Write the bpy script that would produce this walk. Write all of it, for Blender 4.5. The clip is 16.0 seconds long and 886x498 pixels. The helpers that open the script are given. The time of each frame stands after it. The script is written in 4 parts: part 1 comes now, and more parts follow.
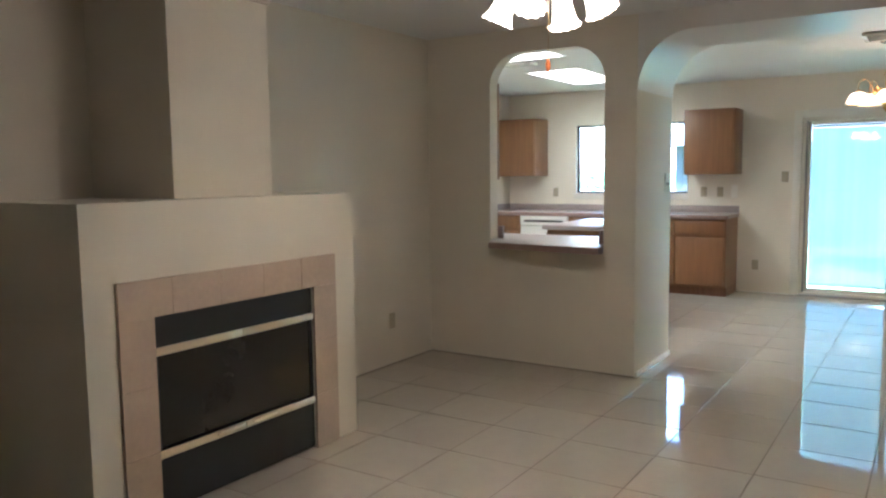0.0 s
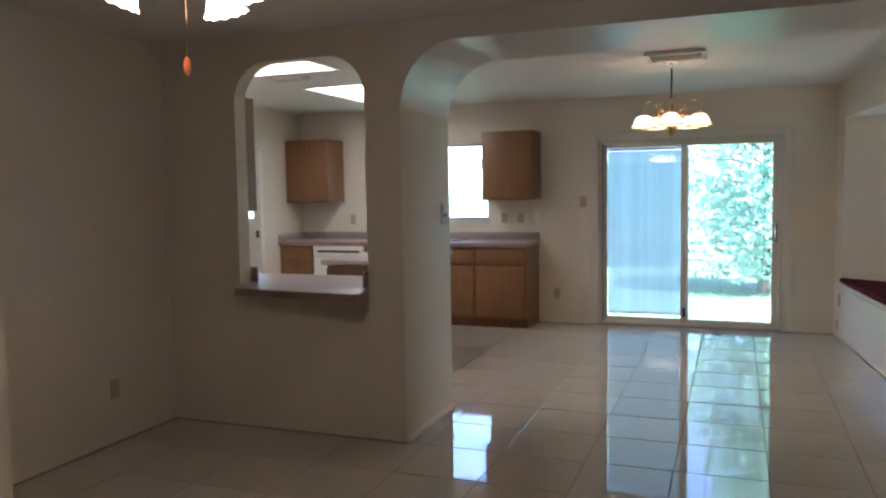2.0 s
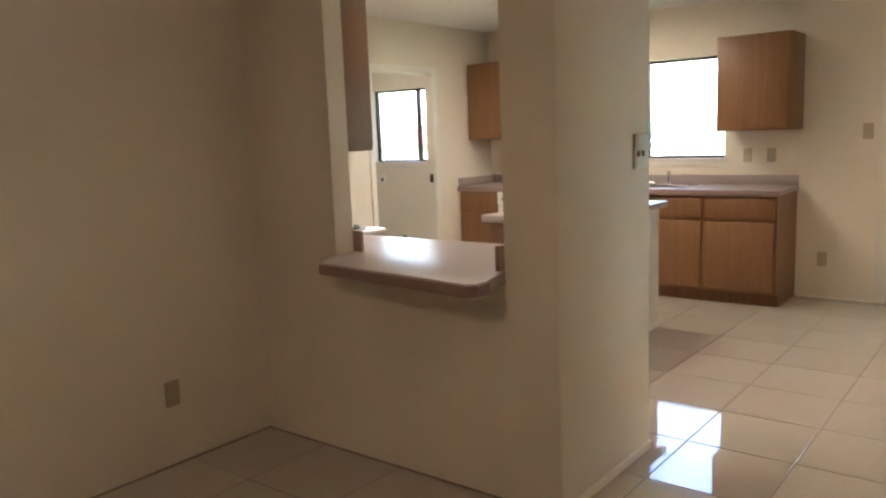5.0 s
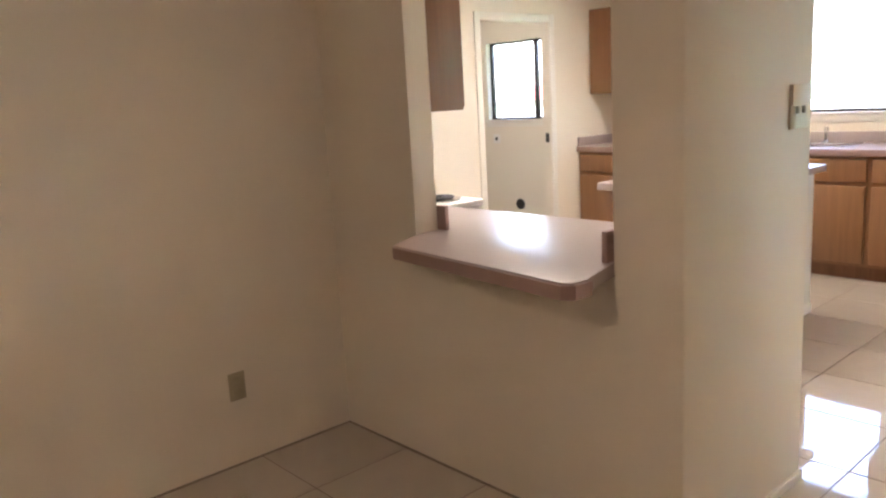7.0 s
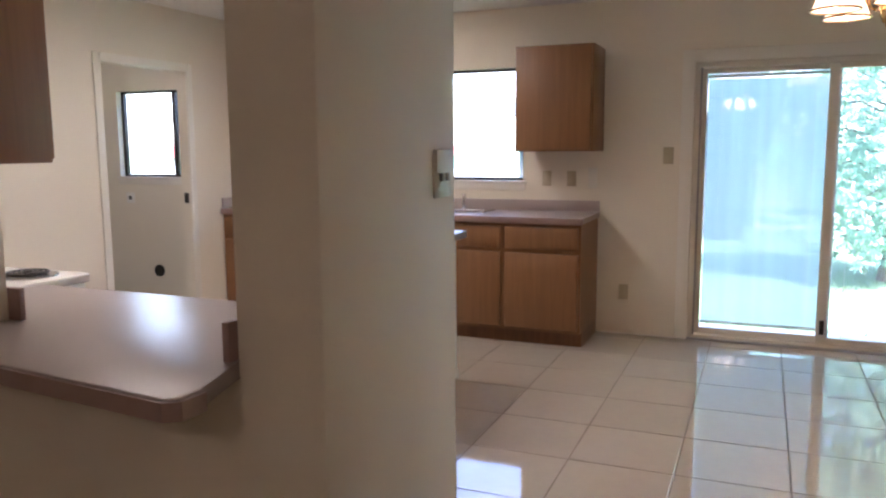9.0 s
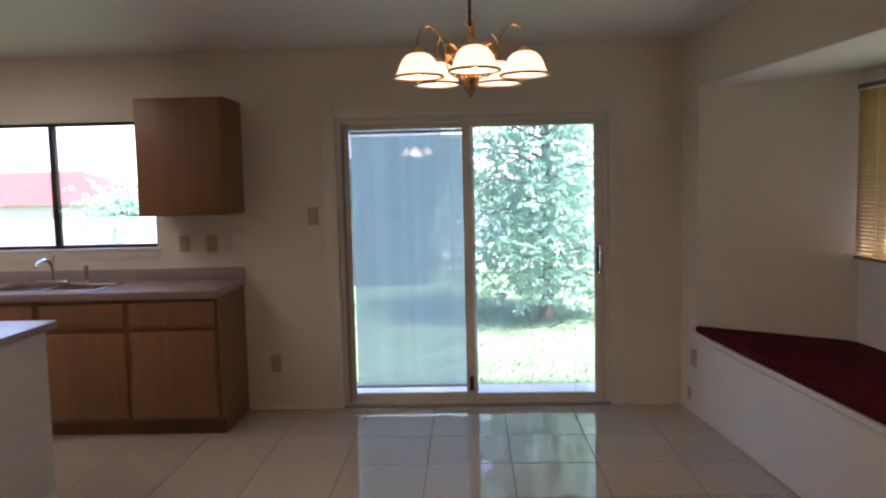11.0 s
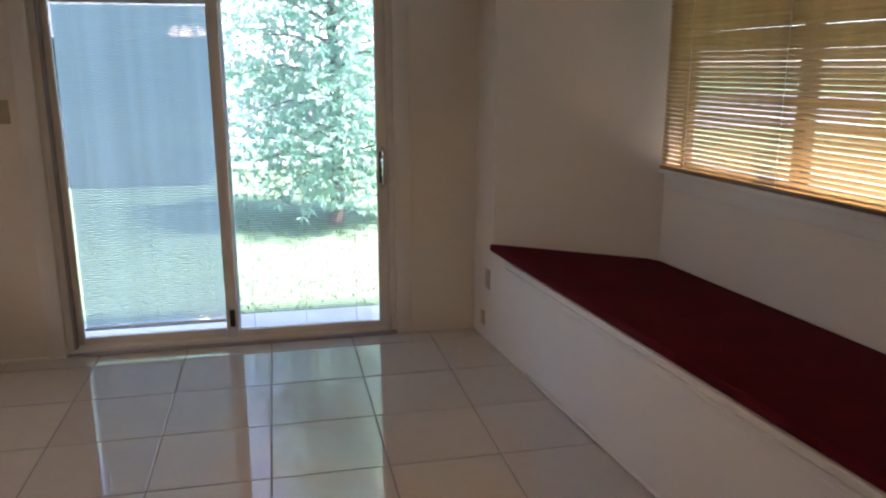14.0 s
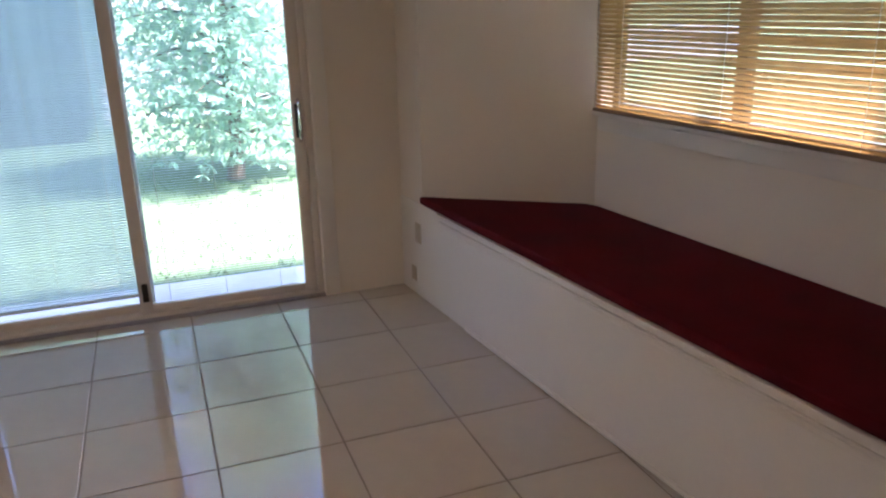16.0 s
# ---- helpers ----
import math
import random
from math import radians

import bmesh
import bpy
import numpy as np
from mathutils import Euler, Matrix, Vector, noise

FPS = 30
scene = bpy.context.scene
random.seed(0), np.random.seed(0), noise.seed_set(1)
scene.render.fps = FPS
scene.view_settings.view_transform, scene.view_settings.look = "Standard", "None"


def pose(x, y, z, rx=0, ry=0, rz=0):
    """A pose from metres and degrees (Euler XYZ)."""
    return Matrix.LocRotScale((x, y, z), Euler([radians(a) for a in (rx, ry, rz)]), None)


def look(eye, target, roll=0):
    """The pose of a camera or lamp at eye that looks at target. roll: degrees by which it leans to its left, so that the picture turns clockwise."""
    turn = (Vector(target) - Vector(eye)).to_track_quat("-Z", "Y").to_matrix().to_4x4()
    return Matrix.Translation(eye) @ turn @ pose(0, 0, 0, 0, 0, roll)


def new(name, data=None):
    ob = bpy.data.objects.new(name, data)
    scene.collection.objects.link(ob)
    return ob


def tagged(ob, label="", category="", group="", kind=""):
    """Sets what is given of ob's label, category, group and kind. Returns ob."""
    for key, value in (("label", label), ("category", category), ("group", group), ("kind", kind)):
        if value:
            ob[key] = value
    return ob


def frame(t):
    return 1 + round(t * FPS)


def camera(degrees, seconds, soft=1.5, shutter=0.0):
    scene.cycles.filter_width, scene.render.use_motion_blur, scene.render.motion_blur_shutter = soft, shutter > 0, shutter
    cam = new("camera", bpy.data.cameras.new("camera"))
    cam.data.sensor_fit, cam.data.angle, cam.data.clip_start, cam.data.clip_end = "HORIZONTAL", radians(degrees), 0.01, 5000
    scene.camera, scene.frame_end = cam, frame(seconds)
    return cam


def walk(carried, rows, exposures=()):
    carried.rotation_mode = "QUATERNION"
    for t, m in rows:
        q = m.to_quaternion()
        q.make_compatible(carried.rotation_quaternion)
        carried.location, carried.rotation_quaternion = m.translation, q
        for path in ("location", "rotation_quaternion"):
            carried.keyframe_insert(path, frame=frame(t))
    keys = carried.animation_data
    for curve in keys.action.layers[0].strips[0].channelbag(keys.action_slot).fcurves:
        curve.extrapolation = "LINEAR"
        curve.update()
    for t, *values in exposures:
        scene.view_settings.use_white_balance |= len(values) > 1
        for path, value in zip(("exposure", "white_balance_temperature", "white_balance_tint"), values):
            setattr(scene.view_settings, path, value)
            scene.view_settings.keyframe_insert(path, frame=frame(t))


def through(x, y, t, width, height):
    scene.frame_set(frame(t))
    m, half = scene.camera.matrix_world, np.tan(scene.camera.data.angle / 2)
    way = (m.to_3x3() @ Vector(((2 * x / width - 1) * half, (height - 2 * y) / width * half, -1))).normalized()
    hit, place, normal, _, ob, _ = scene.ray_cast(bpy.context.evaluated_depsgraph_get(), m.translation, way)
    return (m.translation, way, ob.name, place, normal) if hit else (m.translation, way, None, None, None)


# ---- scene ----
cam = camera(59.9, 16.0, soft=2.3)
PATH = [
    (0, (-0.486, 1.917, 1.411), (-1.567, 3.588, 1.216), -0.7),
    (0.5, (-0.397, 2.131, 1.405), (-1.368, 3.871, 1.228), -0.9),
    (1, (-0.406, 2.35, 1.43), (-1.269, 4.145, 1.251), -0.6),
    (1.5, (-0.395, 2.599, 1.462), (-1.16, 4.439, 1.295), -0.9),
    (2, (-0.415, 2.916, 1.475), (-1.124, 4.78, 1.324), -1.0),
    (2.5, (-0.507, 3.313, 1.471), (-1.212, 5.18, 1.329), -1.0),
    (3, (-0.686, 3.821, 1.396), (-1.443, 5.668, 1.267), -1.2),
    (3.5, (-0.741, 4.06, 1.416), (-1.615, 5.852, 1.259), -1.1),
    (4, (-0.751, 4.217, 1.413), (-1.75, 5.939, 1.216), -1.4),
    (4.5, (-0.839, 4.393, 1.407), (-1.945, 6.043, 1.166), -1.8),
    (5, (-0.86, 4.616, 1.419), (-2.088, 6.168, 1.127), -2.2),
    (7.5, (-1.222, 5.162, 1.415), (-2.689, 6.465, 1.025), -3.3),
    (8, (-1.304, 5.201, 1.406), (-2.642, 6.641, 1.038), -2.3),
    (8.5, (-1.34, 5.337, 1.412), (-2.429, 6.981, 1.079), -1.5),
    (9, (-1.324, 5.545, 1.402), (-2.086, 7.376, 1.139), -0.4),
    (9.5, (-1.247, 5.671, 1.446), (-1.675, 7.614, 1.249), -0.1),
    (10, (-1.127, 5.83, 1.515), (-1.345, 7.814, 1.39), -0.3),
    (12.5, (-0.686, 6.528, 1.55), (-0.656, 8.5, 1.215), -1.6),
    (13, (-0.66, 6.684, 1.562), (-0.511, 8.641, 1.177), -1.0),
    (13.5, (-0.645, 6.819, 1.555), (-0.365, 8.754, 1.131), -0.4),
    (14, (-0.62, 6.981, 1.549), (-0.208, 8.883, 1.087), -0.1),
    (14.5, (-0.663, 7.098, 1.571), (-0.105, 8.948, 1.054), -0.6),
    (15, (-0.708, 7.155, 1.602), (-0.012, 8.94, 1.029), -0.9),
    (15.5, (-0.756, 7.161, 1.573), (0.029, 8.902, 0.98), -0.6),
    (16, (-0.76, 7.227, 1.573), (-0.096, 9.011, 0.961), -1.4),
]
EXPOSURES = [(0.0, 4.4, 5270, 14), (0.5, 3.92, 5460, 15), (1.5, 3.48, 5600, 22), (2.5, 3.38, 5800, 26), (3.5, 3.23, 6100, 28), (4.5, 3.85, 6700, 24), (5.0, 4.1, 6800, 24), (7.5, 4.75, 6350, 30),
             (8.5, 4.55, 6200, 31), (9.2, 3.35, 6100, 34), (10.0, 2.69, 6400, 37), (12.5, 2.78, 6400, 38), (13.5, 2.83, 6350, 37), (14.5, 2.96, 6350, 37), (15.2, 3.04, 6300, 38), (16.0, 3.04, 6300, 38)]
walk(cam, [(t, look(eye, target, roll)) for t, eye, target, roll in PATH],
     EXPOSURES)

# ---- light ----
world = bpy.data.worlds.new("sky_world")
scene.world = world
world.use_nodes = True
wn = world.node_tree.nodes
sky = wn.new("ShaderNodeTexSky")
sky.sky_type = 'NISHITA'
sky.sun_disc = False
sky.sun_elevation = radians(60)
sky.sun_rotation = radians(128)
world.node_tree.links.new(sky.outputs[0], wn["Background"].inputs[0])
wn["Background"].inputs[1].default_value = 0.15
sun_data = bpy.data.lights.new("sun", 'SUN')
sun_data.energy, sun_data.angle, sun_data.color = 5.0, radians(6.0), (1.0, 0.97, 0.93)
sun = new("sun", sun_data)
sun.matrix_world = look((18, -14, 40), (0, 0, 0))


# ---- materials ----
def rgba(c):
    return (c[0], c[1], c[2], 1.0)


def base_mat(name):
    m = bpy.data.materials.new(name)
    m.use_nodes = True
    nt = m.node_tree
    return m, nt, nt.nodes, nt.links, nt.nodes["Principled BSDF"]


def mixed(nodes, links, fac, a, b):
    mx = nodes.new("ShaderNodeMix")
    mx.data_type = 'RGBA'
    links.new(fac, mx.inputs[0])
    mx.inputs[6].default_value, mx.inputs[7].default_value = rgba(a), rgba(b)
    return mx


def mat(name, col, rough=0.5, metal=0.0, var=0.08, scale=3.0, fine=90.0, bump=0.15, dist=0.002, stretch=(1, 1, 1), piece=0.0, rvar=0.06, coat=0.0):
    """Paint, plastic, metal, wood and stone: two scales of variation, a fine relief, and a tint piece by piece."""
    m, nt, nodes, links, bsdf = base_mat(name)
    tc = nodes.new("ShaderNodeTexCoord")
    mp = nodes.new("ShaderNodeMapping")
    mp.inputs["Scale"].default_value = stretch
    links.new(tc.outputs["Object"], mp.inputs[0])
    big = nodes.new("ShaderNodeTexNoise")
    big.inputs["Scale"].default_value, big.inputs["Detail"].default_value = scale, 4
    small = nodes.new("ShaderNodeTexNoise")
    small.inputs["Scale"].default_value, small.inputs["Detail"].default_value = fine, 3
    links.new(mp.outputs[0], big.inputs[0])
    links.new(mp.outputs[0], small.inputs[0])
    mean = nodes.new("ShaderNodeMath")
    mean.operation = 'MULTIPLY_ADD'
    links.new(small.outputs[0], mean.inputs[0])
    mean.inputs[1].default_value = 0.45
    links.new(big.outputs[0], mean.inputs[2])
    ramp = nodes.new("ShaderNodeMapRange")
    ramp.inputs[1].default_value, ramp.inputs[2].default_value = 0.45, 1.0
    links.new(mean.outputs[0], ramp.inputs[0])
    mx = mixed(nodes, links, ramp.outputs[0], [c * (1 - var) for c in col], [min(1, c * (1 + var)) for c in col])
    out = mx.outputs[2]
    if piece:
        info = nodes.new("ShaderNodeObjectInfo")
        rr = nodes.new("ShaderNodeMapRange")
        rr.inputs[3].default_value, rr.inputs[4].default_value = 1 - piece, 1 + piece
        links.new(info.outputs["Random"], rr.inputs[0])
        hsv = nodes.new("ShaderNodeHueSaturation")
        links.new(rr.outputs[0], hsv.inputs["Value"])
        links.new(out, hsv.inputs["Color"])
        out = hsv.outputs[0]
    links.new(out, bsdf.inputs["Base Color"])
    rg = nodes.new("ShaderNodeMapRange")
    rg.inputs[3].default_value, rg.inputs[4].default_value = max(0.02, rough - rvar), min(1, rough + rvar)
    links.new(big.outputs[0], rg.inputs[0])
    links.new(rg.outputs[0], bsdf.inputs["Roughness"])
    bsdf.inputs["Metallic"].default_value = metal
    bsdf.inputs["Coat Weight"].default_value = coat
    if bump:
        bp = nodes.new("ShaderNodeBump")
        bp.inputs["Strength"].default_value, bp.inputs["Distance"].default_value = bump, dist
        links.new(small.outputs[0], bp.inputs["Height"])
        links.new(bp.outputs[0], bsdf.inputs["Normal"])
    return m


def wood_mat(name, dark, light, rough=0.4):
    """Oak: long grain along z, pores, and a coat of varnish."""
    m, nt, nodes, links, bsdf = base_mat(name)
    tc = nodes.new("ShaderNodeTexCoord")
    mp = nodes.new("ShaderNodeMapping")
    mp.inputs["Scale"].default_value = (14, 14, 0.9)
    links.new(tc.outputs["Object"], mp.inputs[0])
    nz = nodes.new("ShaderNodeTexNoise")
    nz.inputs["Scale"].default_value, nz.inputs["Detail"].default_value, nz.inputs["Distortion"].default_value = 1.6, 6, 1.2
    links.new(mp.outputs[0], nz.inputs[0])
    mp2 = nodes.new("ShaderNodeMapping")
    mp2.inputs["Scale"].default_value = (180, 180, 5)
    links.new(tc.outputs["Object"], mp2.inputs[0])
    pores = nodes.new("ShaderNodeTexNoise")
    pores.inputs["Scale"].default_value = 1.0
    links.new(mp2.outputs[0], pores.inputs[0])
    ad = nodes.new("ShaderNodeMath")
    ad.operation = 'MULTIPLY_ADD'
    links.new(pores.outputs[0], ad.inputs[0])
    ad.inputs[1].default_value = 0.4
    links.new(nz.outputs[0], ad.inputs[2])
    rr = nodes.new("ShaderNodeMapRange")
    rr.inputs[1].default_value, rr.inputs[2].default_value = 0.45, 0.95
    links.new(ad.outputs[0], rr.inputs[0])
    mx = mixed(nodes, links, rr.outputs[0], dark, light)
    links.new(mx.outputs[2], bsdf.inputs["Base Color"])
    bsdf.inputs["Roughness"].default_value = rough
    bp = nodes.new("ShaderNodeBump")
    bp.inputs["Strength"].default_value, bp.inputs["Distance"].default_value = 0.15, 0.001
    links.new(pores.outputs[0], bp.inputs["Height"])
    links.new(bp.outputs[0], bsdf.inputs["Normal"])
    return m


def glow_mat(name, col, strength, base=(0.8, 0.8, 0.8), trans=0.0, rough=0.3):
    m, nt, nodes, links, bsdf = base_mat(name)
    tc = nodes.new("ShaderNodeTexCoord")
    nz = nodes.new("ShaderNodeTexNoise")
    nz.inputs["Scale"].default_value = 25
    links.new(tc.outputs["Object"], nz.inputs[0])
    mx = mixed(nodes, links, nz.outputs[0], [c * 0.92 for c in base], base)
    links.new(mx.outputs[2], bsdf.inputs["Base Color"])
    bsdf.inputs["Emission Color"].default_value = rgba(col)
    bsdf.inputs["Emission Strength"].default_value = strength
    bsdf.inputs["Transmission Weight"].default_value = trans
    bsdf.inputs["Roughness"].default_value = rough
    return m


def glass_mat(name, tint=(0.86, 0.965, 1.0)):
    m, nt, nodes, links, bsdf = base_mat(name)
    bsdf.inputs["Base Color"].default_value = rgba(tint)
    bsdf.inputs["Roughness"].default_value = 0.0
    bsdf.inputs["Transmission Weight"].default_value = 1.0
    bsdf.inputs["IOR"].default_value = 1.45
    return m


def thin_mat(name, col, through, share, rough=0.5):
    """A thin sheet that lets part of the light through: slats and leaves."""
    m, nt, nodes, links, bsdf = base_mat(name)
    tc = nodes.new("ShaderNodeTexCoord")
    nz = nodes.new("ShaderNodeTexNoise")
    nz.inputs["Scale"].default_value = 8
    links.new(tc.outputs["Object"], nz.inputs[0])
    rr = nodes.new("ShaderNodeMapRange")
    rr.inputs[1].default_value, rr.inputs[2].default_value = 0.3, 0.7
    links.new(nz.outputs[0], rr.inputs[0])
    mx = mixed(nodes, links, rr.outputs[0], [c * 0.8 for c in col], [min(1, c * 1.2) for c in col])
    links.new(mx.outputs[2], bsdf.inputs["Base Color"])
    bsdf.inputs["Roughness"].default_value = rough
    tl = nodes.new("ShaderNodeBsdfTranslucent")
    tl.inputs[0].default_value = rgba(through)
    ms = nodes.new("ShaderNodeMixShader")
    ms.inputs[0].default_value = share
    links.new(bsdf.outputs[0], ms.inputs[1])
    links.new(tl.outputs[0], ms.inputs[2])
    links.new(ms.outputs[0], nodes["Material Output"].inputs[0])
    return m


M_WALL = mat("wall_paint", (0.745, 0.685, 0.58), 0.58, var=0.03, scale=1.2, fine=170, bump=0.25, dist=0.002)
M_CEIL = mat("ceiling_paint", (0.76, 0.745, 0.72), 0.6, var=0.03, scale=1.5, fine=110, bump=0.3, dist=0.003)
M_HEADER = mat("header_gloss_paint", (0.75, 0.73, 0.70), 0.36, var=0.03, scale=1.5, fine=120, bump=0.12, dist=0.002)
M_TRIM = mat("white_trim_paint", (0.74, 0.71, 0.64), 0.35, var=0.03, scale=2, fine=60, bump=0.08, dist=0.001)
M_TILE = mat("glazed_tile", (0.51, 0.465, 0.40), 0.055, var=0.05, scale=2.2, fine=14, bump=0.05, dist=0.0015, piece=0.03, rvar=0.03, coat=0.35)
M_GROUT = mat("grout", (0.23, 0.19, 0.16), 0.8, var=0.3, scale=6, fine=200, bump=0.4)
M_OAK = wood_mat("oak_veneer", (0.196, 0.092, 0.038), (0.252, 0.121, 0.050))
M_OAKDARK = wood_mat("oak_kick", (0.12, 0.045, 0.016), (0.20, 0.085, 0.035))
M_LAMINATE = mat("mauve_laminate", (0.36, 0.30, 0.285), 0.31, var=0.06, scale=3, fine=260, bump=0.03)
M_EDGE = mat("laminate_edge", (0.30, 0.20, 0.18), 0.35, var=0.12, scale=9, fine=260, bump=0.03)
M_STONE = mat("tan_tile", (0.52, 0.40, 0.31), 0.38, var=0.12, scale=4, fine=40, bump=0.1)
M_BLACK = mat("black_enamel", (0.012, 0.012, 0.014), 0.35, var=0.2, scale=8, fine=150, bump=0.05)
M_FIREGLASS = mat("smoked_glass", (0.018, 0.015, 0.012), 0.08, var=0.3, scale=3, fine=30, bump=0.0)
M_BRASS = mat("satin_brass", (0.80, 0.70, 0.52), 0.3, metal=0.9, var=0.08, scale=5, fine=90, bump=0.04)
M_BRASSBRIGHT = mat("polished_brass", (0.75, 0.50, 0.22), 0.16, metal=1.0, var=0.1, scale=12, fine=90, bump=0.02)
M_BRASSDARK = mat("dull_brass", (0.30, 0.20, 0.10), 0.35, metal=0.8, var=0.1, scale=12, fine=90, bump=0.02)
M_GREYPLASTIC = mat("grey_plastic", (0.30, 0.28, 0.25), 0.4, var=0.1, scale=20, fine=120, bump=0.03)
M_IVORYPALE = mat("pale_ivory_plastic", (0.56, 0.52, 0.43), 0.35, var=0.05, scale=20, fine=120, bump=0.03)
M_IVORY = mat("ivory_plastic", (0.44, 0.38, 0.265), 0.4, var=0.06, scale=20, fine=120, bump=0.03)
M_DARKPLASTIC = mat("dark_plastic", (0.03, 0.028, 0.025), 0.5, var=0.2, scale=20, fine=120, bump=0.03)
M_WHITEMETAL = mat("white_enamel", (0.80, 0.79, 0.75), 0.2, var=0.03, scale=8, fine=60, bump=0.02)
M_ALU = mat("almond_aluminium", (0.72, 0.67, 0.59), 0.38, metal=0.1, var=0.05, scale=6, fine=70, bump=0.05)
M_ALUGREY = mat("grey_aluminium", (0.33, 0.31, 0.31), 0.4, metal=0.5, var=0.08, scale=6, fine=70, bump=0.05)
M_BRONZE = mat("dark_bronze_aluminium", (0.035, 0.028, 0.024), 0.4, metal=0.5, var=0.2, scale=9, fine=90, bump=0.05)
M_STEEL = mat("stainless_steel", (0.62, 0.62, 0.62), 0.22, metal=1.0, var=0.06, scale=8, fine=140, bump=0.03)
M_CUSHION = mat("burgundy_fabric", (0.082, 0.004, 0.008), 0.9, var=0.25, scale=5, fine=420, bump=0.5, dist=0.002)
M_CUSHION.node_tree.nodes["Principled BSDF"].inputs["Specular IOR Level"].default_value = 0.12
M_GLASS = glass_mat("window_glass")
M_SLAT = thin_mat("pale_slat", (0.56, 0.62, 0.62), (0.42, 0.53, 0.54), 0.38)
M_GOLDSLAT = thin_mat("golden_slat", (0.36, 0.225, 0.088), (0.44, 0.26, 0.078), 0.19)
M_CORD = mat("blind_cord", (0.55, 0.50, 0.42), 0.8, var=0.1, scale=30, fine=300, bump=0.2)
M_BROWNRAIL = mat("brown_rail", (0.16, 0.10, 0.06), 0.45, var=0.12, scale=12, fine=120, bump=0.05)
M_SHADE = glow_mat("lit_shade_glass", (1.0, 0.63, 0.35), 0.33, (0.9, 0.8, 0.65))
M_TULIP = glow_mat("frosted_tulip_glass", (1.0, 0.79, 0.55), 1.2, (0.9, 0.8, 0.65))
M_BULB = glow_mat("bulb", (1.0, 0.78, 0.48), 6.0)
M_BULBLARGE = glow_mat("bulb_strong", (1.0, 0.80, 0.55), 14.0)
# glow of the fill lamp added in the laundry
M_FILLDOME = glow_mat("fill_dome_glow", (1.0, 0.92, 0.78), 3.0)
M_FOB = mat("orange_wood", (0.55, 0.16, 0.05), 0.35, var=0.1, scale=30, fine=200, bump=0.02)
M_PANEL = glow_mat("light_panel", (1.0, 0.95, 0.76), 0.85)
M_CONCRETE = mat("patio_concrete", (0.60, 0.57, 0.52), 0.85, var=0.15, scale=2, fine=60, bump=0.3)
M_LAWN = mat("lawn", (0.12, 0.19, 0.085), 0.9, var=0.3, scale=0.9, fine=14, bump=0.6, dist=0.03)
M_BLADE = thin_mat("grass_blade", (0.11, 0.19, 0.08), (0.18, 0.28, 0.12), 0.3, 0.6)
M_LEAF = thin_mat("leaf", (0.25, 0.43, 0.33), (0.44, 0.66, 0.50), 0.48, 0.35)
M_BARK = mat("bark", (0.16, 0.12, 0.085), 0.9, var=0.35, scale=5, fine=50, bump=0.8, dist=0.02, stretch=(1, 1, 0.25))
M_FENCEPALE = mat("pale_fence", (0.42, 0.41, 0.40), 0.8, var=0.15, scale=3, fine=40, bump=0.3, stretch=(4, 4, 0.4))
M_STUCCO = mat("stucco", (0.48, 0.44, 0.39), 0.9, var=0.1, scale=1, fine=60, bump=0.4)
M_SHED = mat("dark_siding", (0.055, 0.06, 0.066), 0.85, var=0.3, scale=2, fine=40, bump=0.4, stretch=(4, 4, 0.4))
M_RAILWHITE = mat("white_rail_paint", (0.72, 0.72, 0.70), 0.7, var=0.08, scale=4, fine=60, bump=0.2)
M_ROOF = mat("red_roof", (0.20, 0.045, 0.035), 0.85, var=0.2, scale=1.5, fine=20, bump=0.5, dist=0.02)


# ---- building blocks ----
def bx(bm, x0, y0, z0, x1, y1, z1, bevel=0.0, seg=2):
    r = bmesh.ops.create_cube(bm, size=1.0)
    vs = r["verts"]
    for v in vs:
        v.co = Vector((x0 + (v.co.x + 0.5) * (x1 - x0), y0 + (v.co.y + 0.5) * (y1 - y0), z0 + (v.co.z + 0.5) * (z1 - z0)))
    if bevel:
        es = list({e for v in vs for e in v.link_edges})
        bmesh.ops.bevel(bm, geom=es, offset=bevel, segments=seg, profile=0.5, affect='EDGES')
    return bm


def box(*a, **k):
    return bx(bmesh.new(), *a, **k)


def lathe(profile, seg=24, wavy=0.0, waves=8, bm=None, m=Matrix.Identity(4)):
    """Turn (radius, z) pairs round z; wavy: scallops that grow towards the last pair."""
    bm = bm or bmesh.new()
    rings = []
    n = len(profile)
    for k, (r, z) in enumerate(profile):
        ring = []
        for i in range(seg):
            a = 2 * math.pi * i / seg
            w = wavy * (k / (n - 1)) ** 3
            rr = r * (1 + w * math.cos(waves * a))
            zz = z - 0.5 * w * r * math.cos(waves * a)
            ring.append(bm.verts.new(m @ Vector((rr * math.cos(a), rr * math.sin(a), zz))))
        rings.append(ring)
    for a, b in zip(rings, rings[1:]):
        for i in range(seg):
            bm.faces.new((a[i], a[(i + 1) % seg], b[(i + 1) % seg], b[i]))
    for ring, flip in ((rings[0], True), (rings[-1], False)):
        if profile[0 if flip else -1][0] < 0.0301 and wavy == 0.0:
            try:
                bm.faces.new(ring[::-1] if flip else ring)
            except ValueError:
                pass
    return bm


